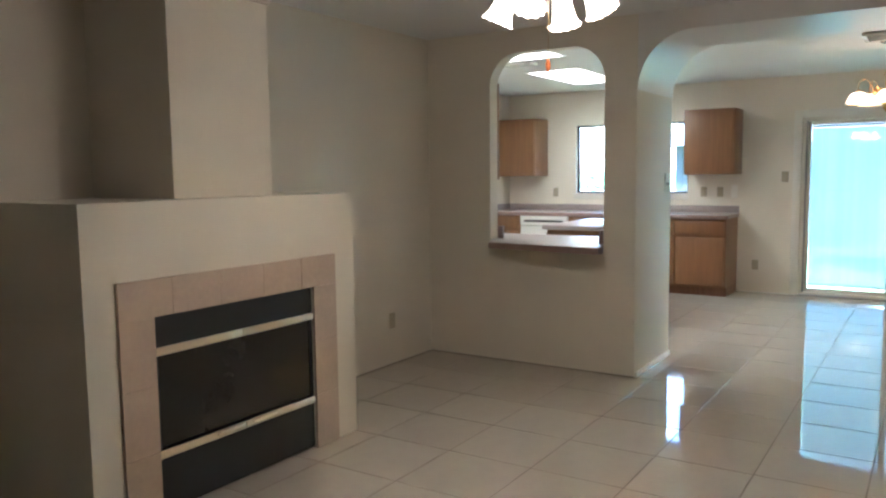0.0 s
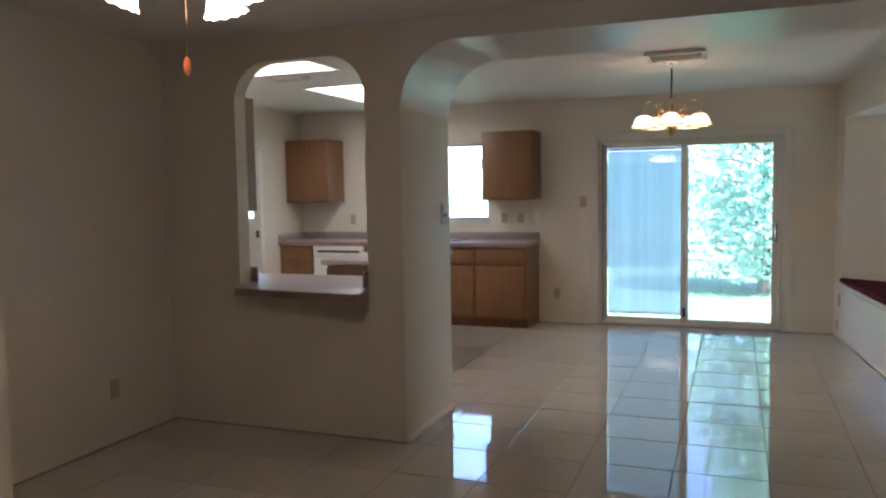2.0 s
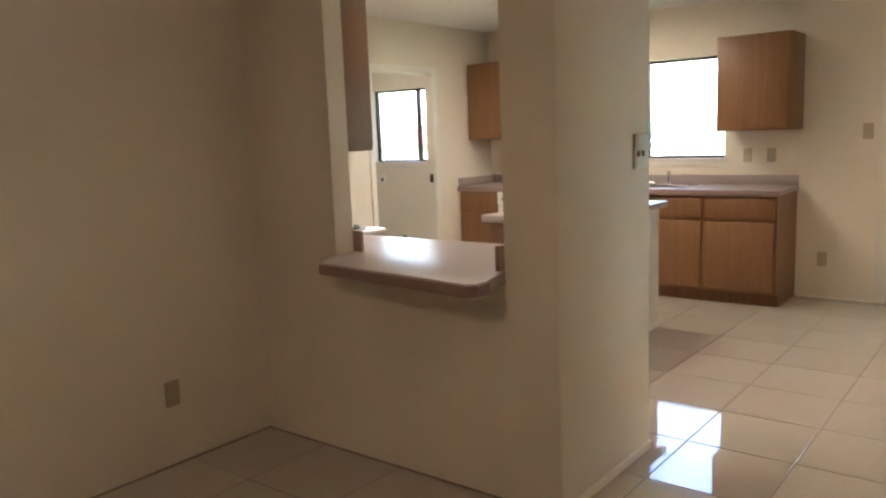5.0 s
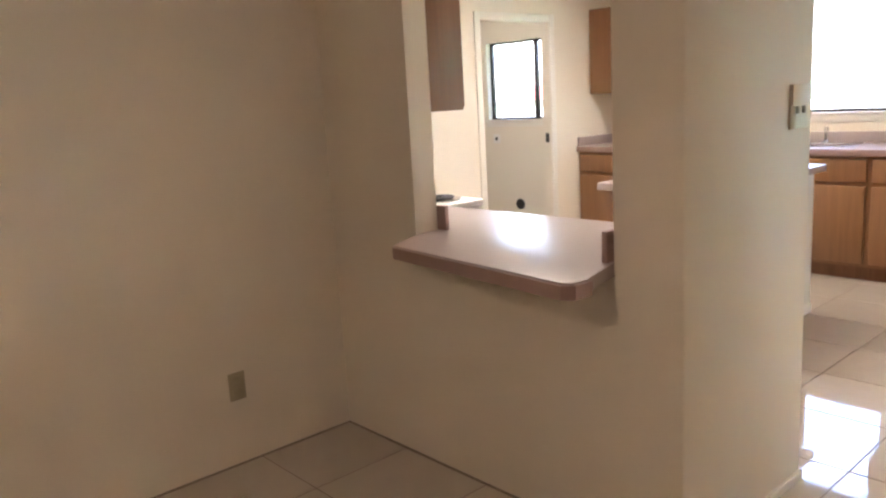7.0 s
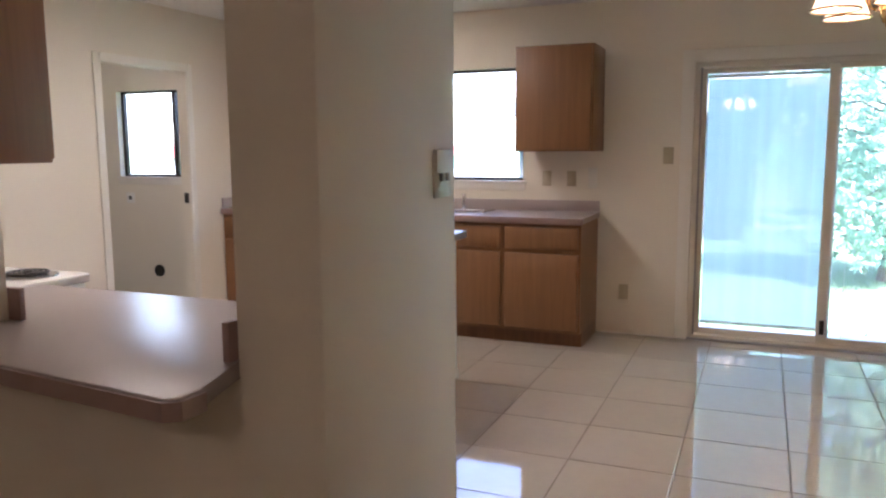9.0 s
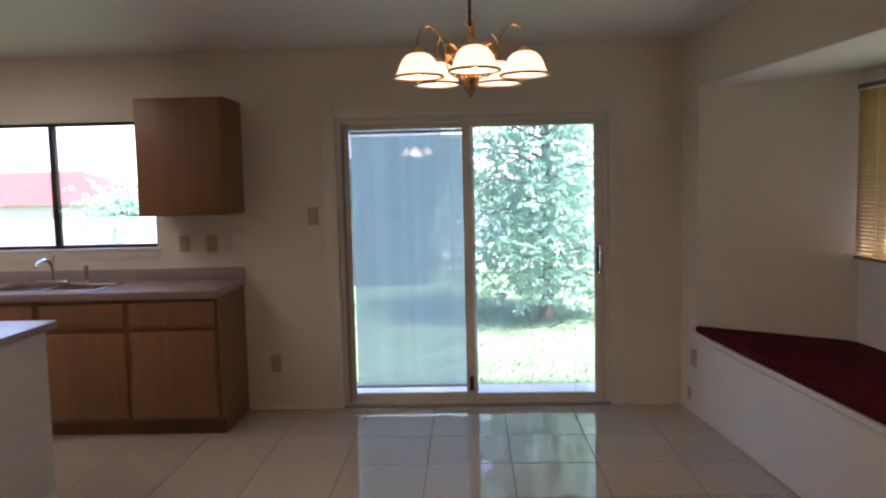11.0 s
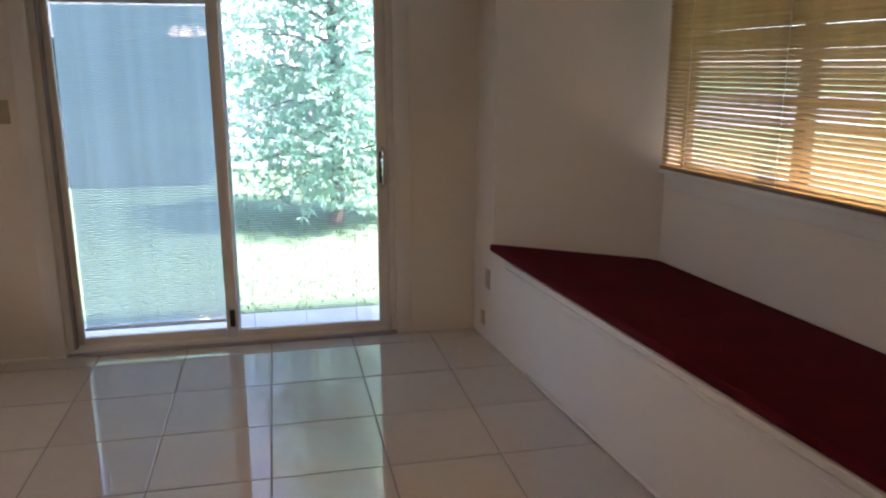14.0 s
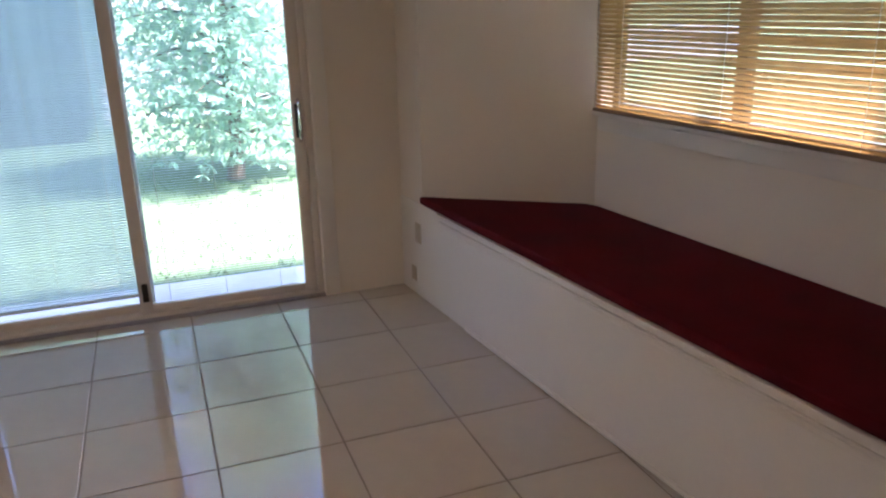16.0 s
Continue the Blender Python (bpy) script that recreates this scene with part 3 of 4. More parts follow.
# ---- fireplace ----
def fireplace():
    f = thing("fireplace", (XL, 3.53, 0), "white painted fireplace with tan tile surround and black insert", "fireplace")
    D, W, H, L0 = 0.717, 1.612, 1.315, 0.035
    o0, o1, oz = 0.333, 1.280, 0.846
    # one moulded body: the front outline with its opening, run back to the wall
    b = bmesh.new()
    face = [(L0, 0), (o0, 0), (o0, oz), (o1, oz), (o1, 0), (W, 0), (W, H), (L0, H)]
    fr = [b.verts.new((D, y, z)) for y, z in face]
    bk = [b.verts.new((0.001, y, z)) for y, z in face]
    for k in range(8):
        b.faces.new((fr[k], fr[(k + 1) % 8], bk[(k + 1) % 8], bk[k]))
    for v in (fr, bk):
        for q in ((0, 1, 2, 7), (2, 3, 6, 7), (3, 4, 5, 6)):
            b.faces.new([v[k] for k in q])
    rim = [e for e in b.edges if sum(v.co.x == D for v in e.verts) == 2 and len(e.link_faces) == 2 and (min(v.co.z for v in e.verts) == H or (abs(e.verts[0].co.y - e.verts[1].co.y) < 1e-5 and e.verts[0].co.y in (L0, W)))]
    bmesh.ops.bevel(b, geom=rim, offset=0.012, segments=3, profile=0.5, affect='EDGES')
    part("surround_body", b, M_WALL, f)
    part("fire_back", box(0.002, o0, 0, D - 0.3, o1, oz), M_BLACK, f, "black steel firebox back")
    c = bmesh.new()
    bx(c, 0.001, 0.567, H, 0.587, 1.155, CEIL - 0.2, bevel=0.004)
    bx(c, 0.001, 0.555, CEIL - 0.2, 0.605, 1.17, CEIL - 0.001, bevel=0.01)
    part("chimney_breast", c, M_WALL, f, "off-white painted chimney breast")
    k = 0
    for y0, y1, z0, z1, n, up in ((0.17, o0, 0.0, oz, 3, True), (o1, 1.448, 0.0, oz, 3, True), (0.17, 1.448, oz, 1.002, 5, False)):
        for i in range(n):
            a, c2 = (z0 + (z1 - z0) * i / n, z0 + (z1 - z0) * (i + 1) / n) if up else (y0 + (y1 - y0) * i / n, y0 + (y1 - y0) * (i + 1) / n)
            e = (D + 0.0005, y0, a + 0.0008, D + 0.014, y1, c2 - 0.0008) if up else (D + 0.0005, a + 0.0008, z0, D + 0.014, c2 - 0.0008, z1)
            part("tile", box(*e, bevel=0.0006, seg=1), M_STONE, f)
    x1 = D - 0.006
    insert = part("firebox", box(D - 0.28, o0 + 0.003, 0.012, x1 - 0.03, o1 - 0.003, oz - 0.003), M_BLACK, f, "black enamelled steel insert")
    for nm, a in (("lower_panel", (o0 + 0.003, 0.012, o1 - 0.003, 0.265)), ("upper_panel", (o0 + 0.003, 0.708, o1 - 0.003, oz - 0.003)),
                  ("side_strip", (o0 + 0.003, 0.2655, o0 + 0.022, 0.7075)), ("side_strip", (o1 - 0.022, 0.2655, o1 - 0.003, 0.7075))):
        part(nm, box(x1 - 0.0295, a[0], a[1], x1, a[2], a[3]), M_BLACK, insert)
    mid = (o0 + o1) / 2
    for a, c2 in ((o0 + 0.022, mid - 0.0003), (mid + 0.0003, o1 - 0.022)):
        part("glass_door", box(D - 0.02, a, 0.29, D - 0.012, c2, 0.70), M_FIREGLASS, insert, "smoked glass fire door")
    for z in (0.245, 0.68):
        for a, c2 in ((o0 + 0.004, mid - 0.002), (mid + 0.002, o1 - 0.004)):
            part("brass_bar", box(x1 + 0.0005, a, z, x1 + 0.014, c2, z + 0.034, bevel=0.003), M_BRASS, insert, "satin brass rail")
    for y in (mid - 0.11, mid + 0.10):
        h = bmesh.new()
        lathe([(0.004, -0.075), (0.010, -0.06), (0.014, -0.02), (0.014, 0.02), (0.010, 0.06), (0.004, 0.075)], 10, bm=h, m=pose(x1 + 0.032, y, 0.272, 90, 0, 0))
        bx(h, x1 + 0.014, y - 0.012, 0.262, x1 + 0.03, y + 0.012, 0.284)
        part("handle", h, M_BRASS, insert, "brass door handle")


fireplace()


# ---- wall plates ----
def wall_plate(name, place, rz, label, category, w=0.07, h=0.115, style="outlet", material=None):
    """Faces local -y; place is its middle on the wall."""
    p = thing(name, place, label, category, rz=rz)
    part("plate", box(-w / 2, -0.006, -h / 2, w / 2, -0.0005, h / 2, bevel=0.002), material or M_IVORY, p)
    if style == "outlet":
        for z in (-0.024, 0.024):
            part("socket", box(-0.017, -0.0085, z - 0.014, 0.017, -0.0055, z + 0.014, bevel=0.003), material or M_IVORY, p)
    elif style == "round":
        part("socket", lathe([(0.024, 0.0), (0.024, 0.003), (0.012, 0.004)], 16, m=pose(0, -0.005, 0, 90, 0, 0)), M_DARKPLASTIC, p, "dark round socket")
    elif style == "hole":
        part("socket", box(-0.017, -0.009, -0.018, 0.017, -0.0055, 0.018, bevel=0.003), M_DARKPLASTIC, p, "dark square socket")
    elif style in ("switch", "double"):
        n = 1 if style == "switch" else 2
        for i in range(n):
            x = (i - (n - 1) / 2) * 0.046
            part("toggle", box(x - 0.005, -0.016, -0.022 if n > 1 else -0.012, x + 0.005, -0.0055, 0.001 if n > 1 else 0.006, bevel=0.002), M_GREYPLASTIC if n > 1 else M_IVORY, p)
    return p


wall_plate("wall_outlet", (XL, 6.44, 0.33), 90, "ivory plastic wall outlet on the living room wall", "outlet")
sw = wall_plate("light_switch", (XP, 7.64, 1.325), 90, "ivory double light switch on the pier", "switch", w=0.125, h=0.14, style="double", material=M_IVORYPALE)
part("upper_plate", box(-0.0615, -0.013, 0.004, 0.0615, -0.0061, 0.069, bevel=0.003), M_IVORYPALE, sw, "white raised upper cover")
wall_plate("light_switch", (-1.96, YB, 1.33), 0, "ivory plastic light switch beside the sliding door", "switch", w=0.072, h=0.12, style="switch")
wall_plate("wall_outlet", (-2.255, YB, 0.32), 0, "ivory plastic wall outlet beside the sliding door", "outlet")
for x in (-2.85, -2.66):
    wall_plate("wall_outlet", (x, YB, 1.16), 0, "ivory outlet over the kitchen backsplash", "outlet")
wall_plate("wall_plate", (-2.5, YB, 1.165), 0, "white blank plate over the kitchen backsplash", "wall plate", w=0.07, h=0.15, style="none", material=M_TRIM)
wall_plate("wall_outlet", (-4.76, YB, 1.15), 0, "ivory outlet beside the kitchen window", "outlet")
wall_plate("wall_outlet", (-7.0, YB, 0.935), 0, "dark dryer outlet on a white plate in the laundry", "outlet", w=0.1, h=0.1, style="hole", material=M_WHITEMETAL)
solo("dryer_vent", lathe([(0.058, 0.0), (0.058, 0.012), (0.046, 0.014), (0.046, 0.004), (0.0, 0.003)], 20, m=pose(-6.685, YB - 0.0005, 0.235, 90, 0, 0)), M_DARKPLASTIC, "dark round dryer vent low on the laundry wall", "vent")


# ---- kitchen ----
def cabinet_front(parent, x0, x1, z0, z1, y, name="door"):
    d = part(name, box(x0, y - 0.019, z0, x1, y - 0.0005, z1, bevel=0.004), M_OAK, parent)
    return d


def base_cabinet(place, w, label, doors=2, drawers=True, rz=0, end=False):
    c = thing("base_cabinet", place, label, "cabinet", "base cabinets", rz=rz)
    b = bmesh.new()
    bx(b, 0, 0.0, 0.1, w, 0.57, 0.872)
    part("body", b, M_OAK, c)
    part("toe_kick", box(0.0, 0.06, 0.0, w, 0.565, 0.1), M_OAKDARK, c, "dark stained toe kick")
    for i in range(doors):
        x0, x1 = w * i / doors + 0.018, w * (i + 1) / doors - 0.018
        cabinet_front(c, x0, x1, 0.125, 0.66 if drawers else 0.85, 0.0)
        if drawers:
            cabinet_front(c, x0, x1, 0.69, 0.845, 0.0, "drawer_front")
    return c


YF = 10.72
base_cabinet((-3.575, YF, 0), 1.12, "oak base cabinet with two drawers and doors at the counter end")
base_cabinet((-4.33, YF, 0), 0.75, "oak sink base cabinet under the kitchen window", doors=2)
base_cabinet((XK + 0.005, YF, 0), 0.455, "oak base cabinet with one drawer and door in the corner", doors=1)


def dishwasher():
    d = thing("dishwasher", (-4.988, YF, 0), "white built-in dishwasher with dark control strip", "dishwasher")
    part("door_panel", box(0.005, -0.02, 0.12, 0.65, 0.56, 0.74, bevel=0.006), M_WHITEMETAL, d)
    part("control_panel", box(0.005, -0.03, 0.745, 0.65, 0.56, 0.868, bevel=0.008), M_WHITEMETAL, d)
    part("vent_strip", box(0.06, -0.0325, 0.79, 0.60, -0.0295, 0.815), M_DARKPLASTIC, d, "dark control strip")
    part("kick_plate", box(0.005, 0.04, 0.0, 0.65, 0.1, 0.115), M_DARKPLASTIC, d, "black kick plate")


dishwasher()


wt = thing("countertop", (0, YF, 0.874), "mauve laminate countertop with backsplash under the window", "countertop")
b = bmesh.new()
SX0, SX1 = -4.0, -3.23
for x0, x1, y0, y1 in ((XK + 0.002, SX0, -0.03, 0.567), (SX1, -2.443, -0.03, 0.567), (SX0, SX1, -0.03, 0.07), (SX0, SX1, 0.49, 0.567)):
    bx(b, x0, y0, 0, x1, y1, 0.04)
part("top", b, M_LAMINATE, wt)
part("front_edge", box(XK + 0.002, -0.036, -0.006, -2.437, -0.0305, 0.038, bevel=0.002), M_EDGE, wt, "darker laminate front edge")
part("backsplash", box(XK + 0.022, 0.548, 0.0405, -2.443, 0.568, 0.122, bevel=0.003), M_LAMINATE, wt)
part("side_splash", box(XK + 0.002, -0.02, 0.0405, XK + 0.021, 0.568, 0.122, bevel=0.003), M_LAMINATE, wt)


def sink():
    s = thing("kitchen_sink", (SX0, YF, 0.914), "stainless steel double sink set in the countertop", "sink")
    W = SX1 - SX0
    b = bmesh.new()
    for x0, x1, y0, y1 in ((0.005, 0.03, 0.075, 0.485), (W - 0.03, W - 0.005, 0.075, 0.485), (0.03, W - 0.03, 0.075, 0.1), (0.03, W - 0.03, 0.42, 0.485), (W / 2 - 0.015, W / 2 + 0.015, 0.1, 0.42)):
        bx(b, x0, y0, -0.004, x1, y1, 0.006, bevel=0.002)
    part("rim", b, M_STEEL, s)
    for x0, x1 in ((0.03, W / 2 - 0.015), (W / 2 + 0.015, W - 0.03)):
        c = bmesh.new()
        for a in ((x0, 0.1, -0.18, x0 + 0.003, 0.42, -0.004), (x1 - 0.003, 0.1, -0.18, x1, 0.42, -0.004), (x0, 0.1, -0.18, x1, 0.103, -0.004), (x0, 0.417, -0.18, x1, 0.42, -0.004), (x0, 0.1, -0.183, x1, 0.42, -0.18)):
            bx(c, *a)
        part("bowl", c, M_STEEL, s)
    fx = W / 2
    fa = thing("faucet", (SX0 + fx - 0.1, YF + 0.45, 0.92), "chrome kitchen faucet with low spout behind the sink", "faucet")
    part("base", box(-0.11, -0.022, 0, 0.11, 0.022, 0.025, bevel=0.01), M_STEEL, fa)
    part("spout", rod([(0, 0, 0.02), (0, 0, 0.1), (0, -0.03, 0.15), (0, -0.1, 0.17), (0, -0.18, 0.155), (0, -0.2, 0.13)], 0.011), M_STEEL, fa)
    part("lever", rod([(0, 0.0, 0.1), (0.0, 0.01, 0.15), (0.03, -0.02, 0.19)], 0.007), M_STEEL, fa)
    sp = thing("sink_sprayer", (SX0 + fx + 0.13, YF + 0.45, 0.92), "chrome side sprayer beside the faucet", "sprayer")
    part("body", lathe([(0.02, 0), (0.02, 0.012), (0.011, 0.02), (0.012, 0.06), (0.017, 0.1), (0.012, 0.12)], 14), M_STEEL, sp)


sink()


def wall_cabinet(place, w, h, d, label, rz=0, doors=1):
    c = thing("wall_cabinet", place, label, "cabinet", "wall cabinets", rz=rz)
    part("body", box(0, 0.0, 0, w, d, h, bevel=0.002), M_OAK, c)
    for i in range(doors):
        part("door", box(w * i / doors + 0.012, -0.02, 0.012, w * (i + 1) / doors - 0.012, -0.0005, h - 0.012, bevel=0.005), M_OAK, c)
    return c


wall_cabinet((-2.985, 10.90, 1.365), 0.56, 0.735, YB - 10.90 - 0.001, "oak wall cabinet with plain door between window and sliding door")
wall_cabinet((XK + 0.005, 10.90, 1.365), 0.57, 0.735, YB - 10.90 - 0.001, "oak wall cabinet with plain door in the kitchen corner")
wall_cabinet((-3.48, 7.40, 1.36), 0.76, 0.76, 7.40 - YPB - 0.001, "oak wall cabinet beside the pass-through over the stove", rz=180, doors=2)


def stove():
    s = thing("stove", (-4.512, YPB + 0.003, 0), "white electric stove with black coil burners", "stove")
    w, d = 0.755, 0.70
    part("body", box(0, 0, 0.02, w, d - 0.03, 0.885, bevel=0.006), M_WHITEMETAL, s)
    part("cooktop", box(-0.002, 0.0, 0.886, w + 0.002, d - 0.005, 0.922, bevel=0.01, seg=3), M_WHITEMETAL, s)
    part("oven_door", box(0.01, d - 0.0295, 0.2, w - 0.01, d - 0.005, 0.82, bevel=0.006), M_WHITEMETAL, s)
    part("oven_handle", rod([(0.08, d + 0.03, 0.78), (w - 0.08, d + 0.03, 0.78)], 0.011), M_STEEL, s)
    part("backguard", box(0, 0.0, 0.9225, w, 0.05, 1.06, bevel=0.01), M_WHITEMETAL, s)
    for x, y, r in ((0.19, 0.19, 0.08), (0.19, 0.52, 0.1), (0.57, 0.19, 0.1), (0.6, 0.545, 0.085)):
        burner = part("drip_pan", lathe([(r + 0.022, 0.9225), (r + 0.02, 0.928), (r, 0.925), (0.02, 0.9235)], 24, m=Matrix.Translation((x, y, 0))), M_STEEL, s, "chrome drip pan")
        pts = [(x + (0.015 + (r - 0.015) * i / 60) * math.cos(i * 0.42), y + (0.015 + (r - 0.015) * i / 60) * math.sin(i * 0.42), 0.936) for i in range(61)]
        part("coil", rod(pts, 0.006, 6), M_BLACK, burner, "black coil element")


stove()

# counter through the pass-through
pc = thing("pass_through_counter", (XO1, YP, 0.874), "mauve laminate counter running through the pass-through", "countertop")
W0 = XO2 - XO1
outline = [(-0.428, 0.113), (0.004, 0.113), (0.004, 0.0), (0.085, -0.18), (0.11, -0.195), (W0 + 0.034, -0.286), (W0 + 0.062, -0.266), (W0 + 0.065, -0.2), (W0 - 0.002, 0.0), (W0 - 0.002, 0.58), (-0.428, 0.58)]
part("top", prism(outline, 0.0, 0.040, bevel=0.006), M_LAMINATE, pc)
b = bmesh.new()
prism([(0.085, -0.187), (0.11, -0.202), (W0 + 0.037, -0.293), (W0 + 0.069, -0.27), (W0 + 0.072, -0.2), (W0 + 0.0655, -0.2), (W0 + 0.0625, -0.2665), (W0 + 0.034, -0.2865), (0.11, -0.1955), (0.088, -0.181)], -0.006, 0.034, bm=b)
part("front_edge", b, M_EDGE, pc, "darker laminate front edge")
part("side_splash", box(W0 - 0.022, -0.03, 0.0405, W0 - 0.003, 0.57, 0.135, bevel=0.003), M_EDGE, pc)
part("end_splash", box(-0.426, 0.1125, 0.0405, 0.045, 0.131, 0.135, bevel=0.003), M_EDGE, pc)
bc = base_cabinet((XO2 - 0.004, YPB + 0.57, 0), 1.12, "oak base cabinet under the pass-through counter", rz=180)


def island():
    x0, x1, y0, y1 = -3.61, -3.01, 8.58, 9.80
    c = thing("kitchen_island", (x0, y0, 0), "kitchen island with oak fronts and white back panel", "island")
    W, L = x1 - x0, y1 - y0
    part("body", box(0, 0.0, 0.1, W - 0.021, L, 0.872), M_OAK, c)
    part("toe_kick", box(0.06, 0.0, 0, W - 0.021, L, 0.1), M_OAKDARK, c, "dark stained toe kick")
    part("back_panel", box(W - 0.02, -0.004, 0, W, L + 0.004, 0.872, bevel=0.002), M_TRIM, c, "white painted back panel")
    part("base_strip", box(W + 0.0005, -0.004, 0, W + 0.01, L + 0.004, 0.06, bevel=0.003), M_TRIM, c, "white base strip")
    for i in range(3):
        part("door", box(-0.019, L * i / 3 + 0.015, 0.125, -0.0005, L * (i + 1) / 3 - 0.015, 0.66, bevel=0.004), M_OAK, c)
        part("drawer_front", box(-0.019, L * i / 3 + 0.015, 0.69, -0.0005, L * (i + 1) / 3 - 0.015, 0.845, bevel=0.004), M_OAK, c)
    w = thing("island_countertop", (x0, y0, 0.873), "mauve laminate countertop on the kitchen island", "countertop")
    part("top", box(-0.04, -0.04, 0, W + 0.09, L - 0.05, 0.041, bevel=0.006), M_LAMINATE, w)
    wall_plate("wall_outlet", (x1, 9.36, 0.60), 90, "ivory outlet on the white island panel", "outlet")


island()


# ---- ceiling fixtures ----
def panel_light(x0, y0, x1, y1):
    """A fluorescent panel at the top of its well, with a slim trim round the opening."""
    p = thing("ceiling_light", (x0, y0, CEIL), "bright fluorescent panel recessed in the kitchen ceiling", "ceiling light", "kitchen ceiling lights")
    w, d = x1 - x0, y1 - y0
    b = bmesh.new()
    for a, c, e, g in ((-0.02, w + 0.02, -0.02, 0), (-0.02, w + 0.02, d, d + 0.02), (-0.02, 0, 0, d), (w, w + 0.02, 0, d)):
        bx(b, a, e, -0.008, c, g, -0.001, bevel=0.002)
    part("frame", b, M_WHITEMETAL, p)
    part("diffuser", box(0.001, 0.001, 0.085, w - 0.001, d - 0.001, 0.095), M_PANEL, p, "glowing white diffuser")


for well in WELLS:
    panel_light(*well)


def vent(place, w, d, n, label, dark=False):
    v = thing("ceiling_vent", place, label, "vent")
    b = bmesh.new()
    for a, c, e, g in ((0, w, 0, 0.03), (0, w, d - 0.03, d), (0, 0.03, 0.03, d - 0.03), (w - 0.03, w, 0.03, d - 0.03)):
        bx(b, a, e, -0.028, c, g, -0.001, bevel=0.006)
    part("frame", b, M_DARKPLASTIC if dark else M_WHITEMETAL, v)
    # flat sheet under the ceiling; its dark colour is the duct's shade
    part("backing", box(0.03, 0.03, -0.004, w - 0.03, d - 0.03, -0.001), M_DARKPLASTIC, v, "dark sheet standing in for the shaded duct")
    for i in range(n):
        y = 0.03 + (d - 0.06) * (i + 0.5) / n
        part("slat", box(0.03, -0.011, -0.0008, w - 0.03, 0.011, 0.0008), M_WHITEMETAL, v, m=pose(0, y, -0.016, 35, 0, 0))
    return v


vent((-1.04, 8.68, CEIL), 0.42, 0.36, 12, "white metal ceiling air vent by the chandelier")
vent((-4.02, 8.44, CEIL), 0.30, 0.15, 5, "white metal ceiling air vent in the kitchen")


def chandelier_dining():
    c = thing("chandelier", (-0.885, 9.2, CEIL), "brass chandelier with five lit frosted bell shades", "chandelier")
    part("canopy", lathe([(0.068, -0.0005), (0.066, -0.012), (0.05, -0.022), (0.02, -0.03), (0.008, -0.045), (0.0, -0.046)], 24), M_STEEL, c, "shiny metal ceiling canopy")
    part("stem", rod([(0, 0, -0.04), (0, 0, -0.34)], 0.007), M_BRONZE, c, "dark thin stem")
    part("loop", rod([(0.025 * math.cos(a / 10 * 2 * math.pi), 0, -0.305 + 0.025 * math.sin(a / 10 * 2 * math.pi)) for a in range(11)], 0.003), M_BRASSBRIGHT, c)
    part("column", lathe([(0.004, -0.33), (0.014, -0.345), (0.019, -0.37), (0.012, -0.40), (0.02, -0.43), (0.03, -0.46), (0.024, -0.49), (0.034, -0.51), (0.034, -0.54), (0.028, -0.565), (0.024, -0.58), (0.012, -0.592), (0.010, -0.6), (0.004, -0.608), (0.0, -0.609)], 20), M_BRASSBRIGHT, c)
    for k in range(5):
        a = 2 * math.pi * k / 5 - math.pi / 2 + 0.06
        u = Vector((math.cos(a), math.sin(a), 0))
        prof = [(0.025, -0.50), (0.06, -0.53), (0.095, -0.50), (0.105, -0.43), (0.125, -0.375), (0.165, -0.34), (0.2, -0.355), (0.215, -0.39), (0.215, -0.44)]
        part("arm", rod(smooth([(u.x * r, u.y * r, z) for r, z in prof]), 0.0038), M_BRASSBRIGHT, c)
        part("scroll", rod(smooth([(u.x * r, u.y * r, z) for r, z in ((0.1, -0.44), (0.085, -0.405), (0.06, -0.42), (0.052, -0.45), (0.07, -0.468), (0.082, -0.45), (0.072, -0.44))]), 0.0055), M_BRASSBRIGHT, c)
        part("leaf_ornament", lathe([(0.0, -0.40), (0.010, -0.42), (0.014, -0.44), (0.010, -0.465), (0.0, -0.48)], 10, m=Matrix.Translation((u.x * 0.088, u.y * 0.088, 0))), M_BRASSBRIGHT, c)
        at = Matrix.Translation((u.x * 0.215, u.y * 0.215, 0))
        part("cup", lathe([(0.012, -0.425), (0.022, -0.437), (0.03, -0.45)], 14, m=at), M_BRASSBRIGHT, c)
        sh = part("shade", lathe([(0.028, -0.445), (0.046, -0.452), (0.062, -0.468), (0.073, -0.49), (0.08, -0.512), (0.088, -0.526), (0.099, -0.534), (0.098, -0.537), (0.086, -0.53), (0.077, -0.514), (0.07, -0.492), (0.059, -0.472), (0.044, -0.457), (0.028, -0.45)], 28, m=at), M_SHADE, c, "lit frosted glass bell shade")
        part("rim", rod([(u.x * 0.215 + 0.094 * math.cos(t * math.pi / 14), u.y * 0.215 + 0.094 * math.sin(t * math.pi / 14), -0.5345) for t in range(29)], 0.0055, 6), M_BRASSDARK, sh, "dull brass rim")
        part("bulb", lathe([(0.0, -0.455), (0.014, -0.465), (0.026, -0.495), (0.022, -0.52), (0.0, -0.532)], 14, m=at), M_BULB, sh, "glowing bulb")
    for o in c.children:
        if o.name.split(".")[0] not in ("canopy", "stem"):
            o.matrix_basis = Matrix.Translation((0, 0, 0.035))
    return c


chandelier_dining()


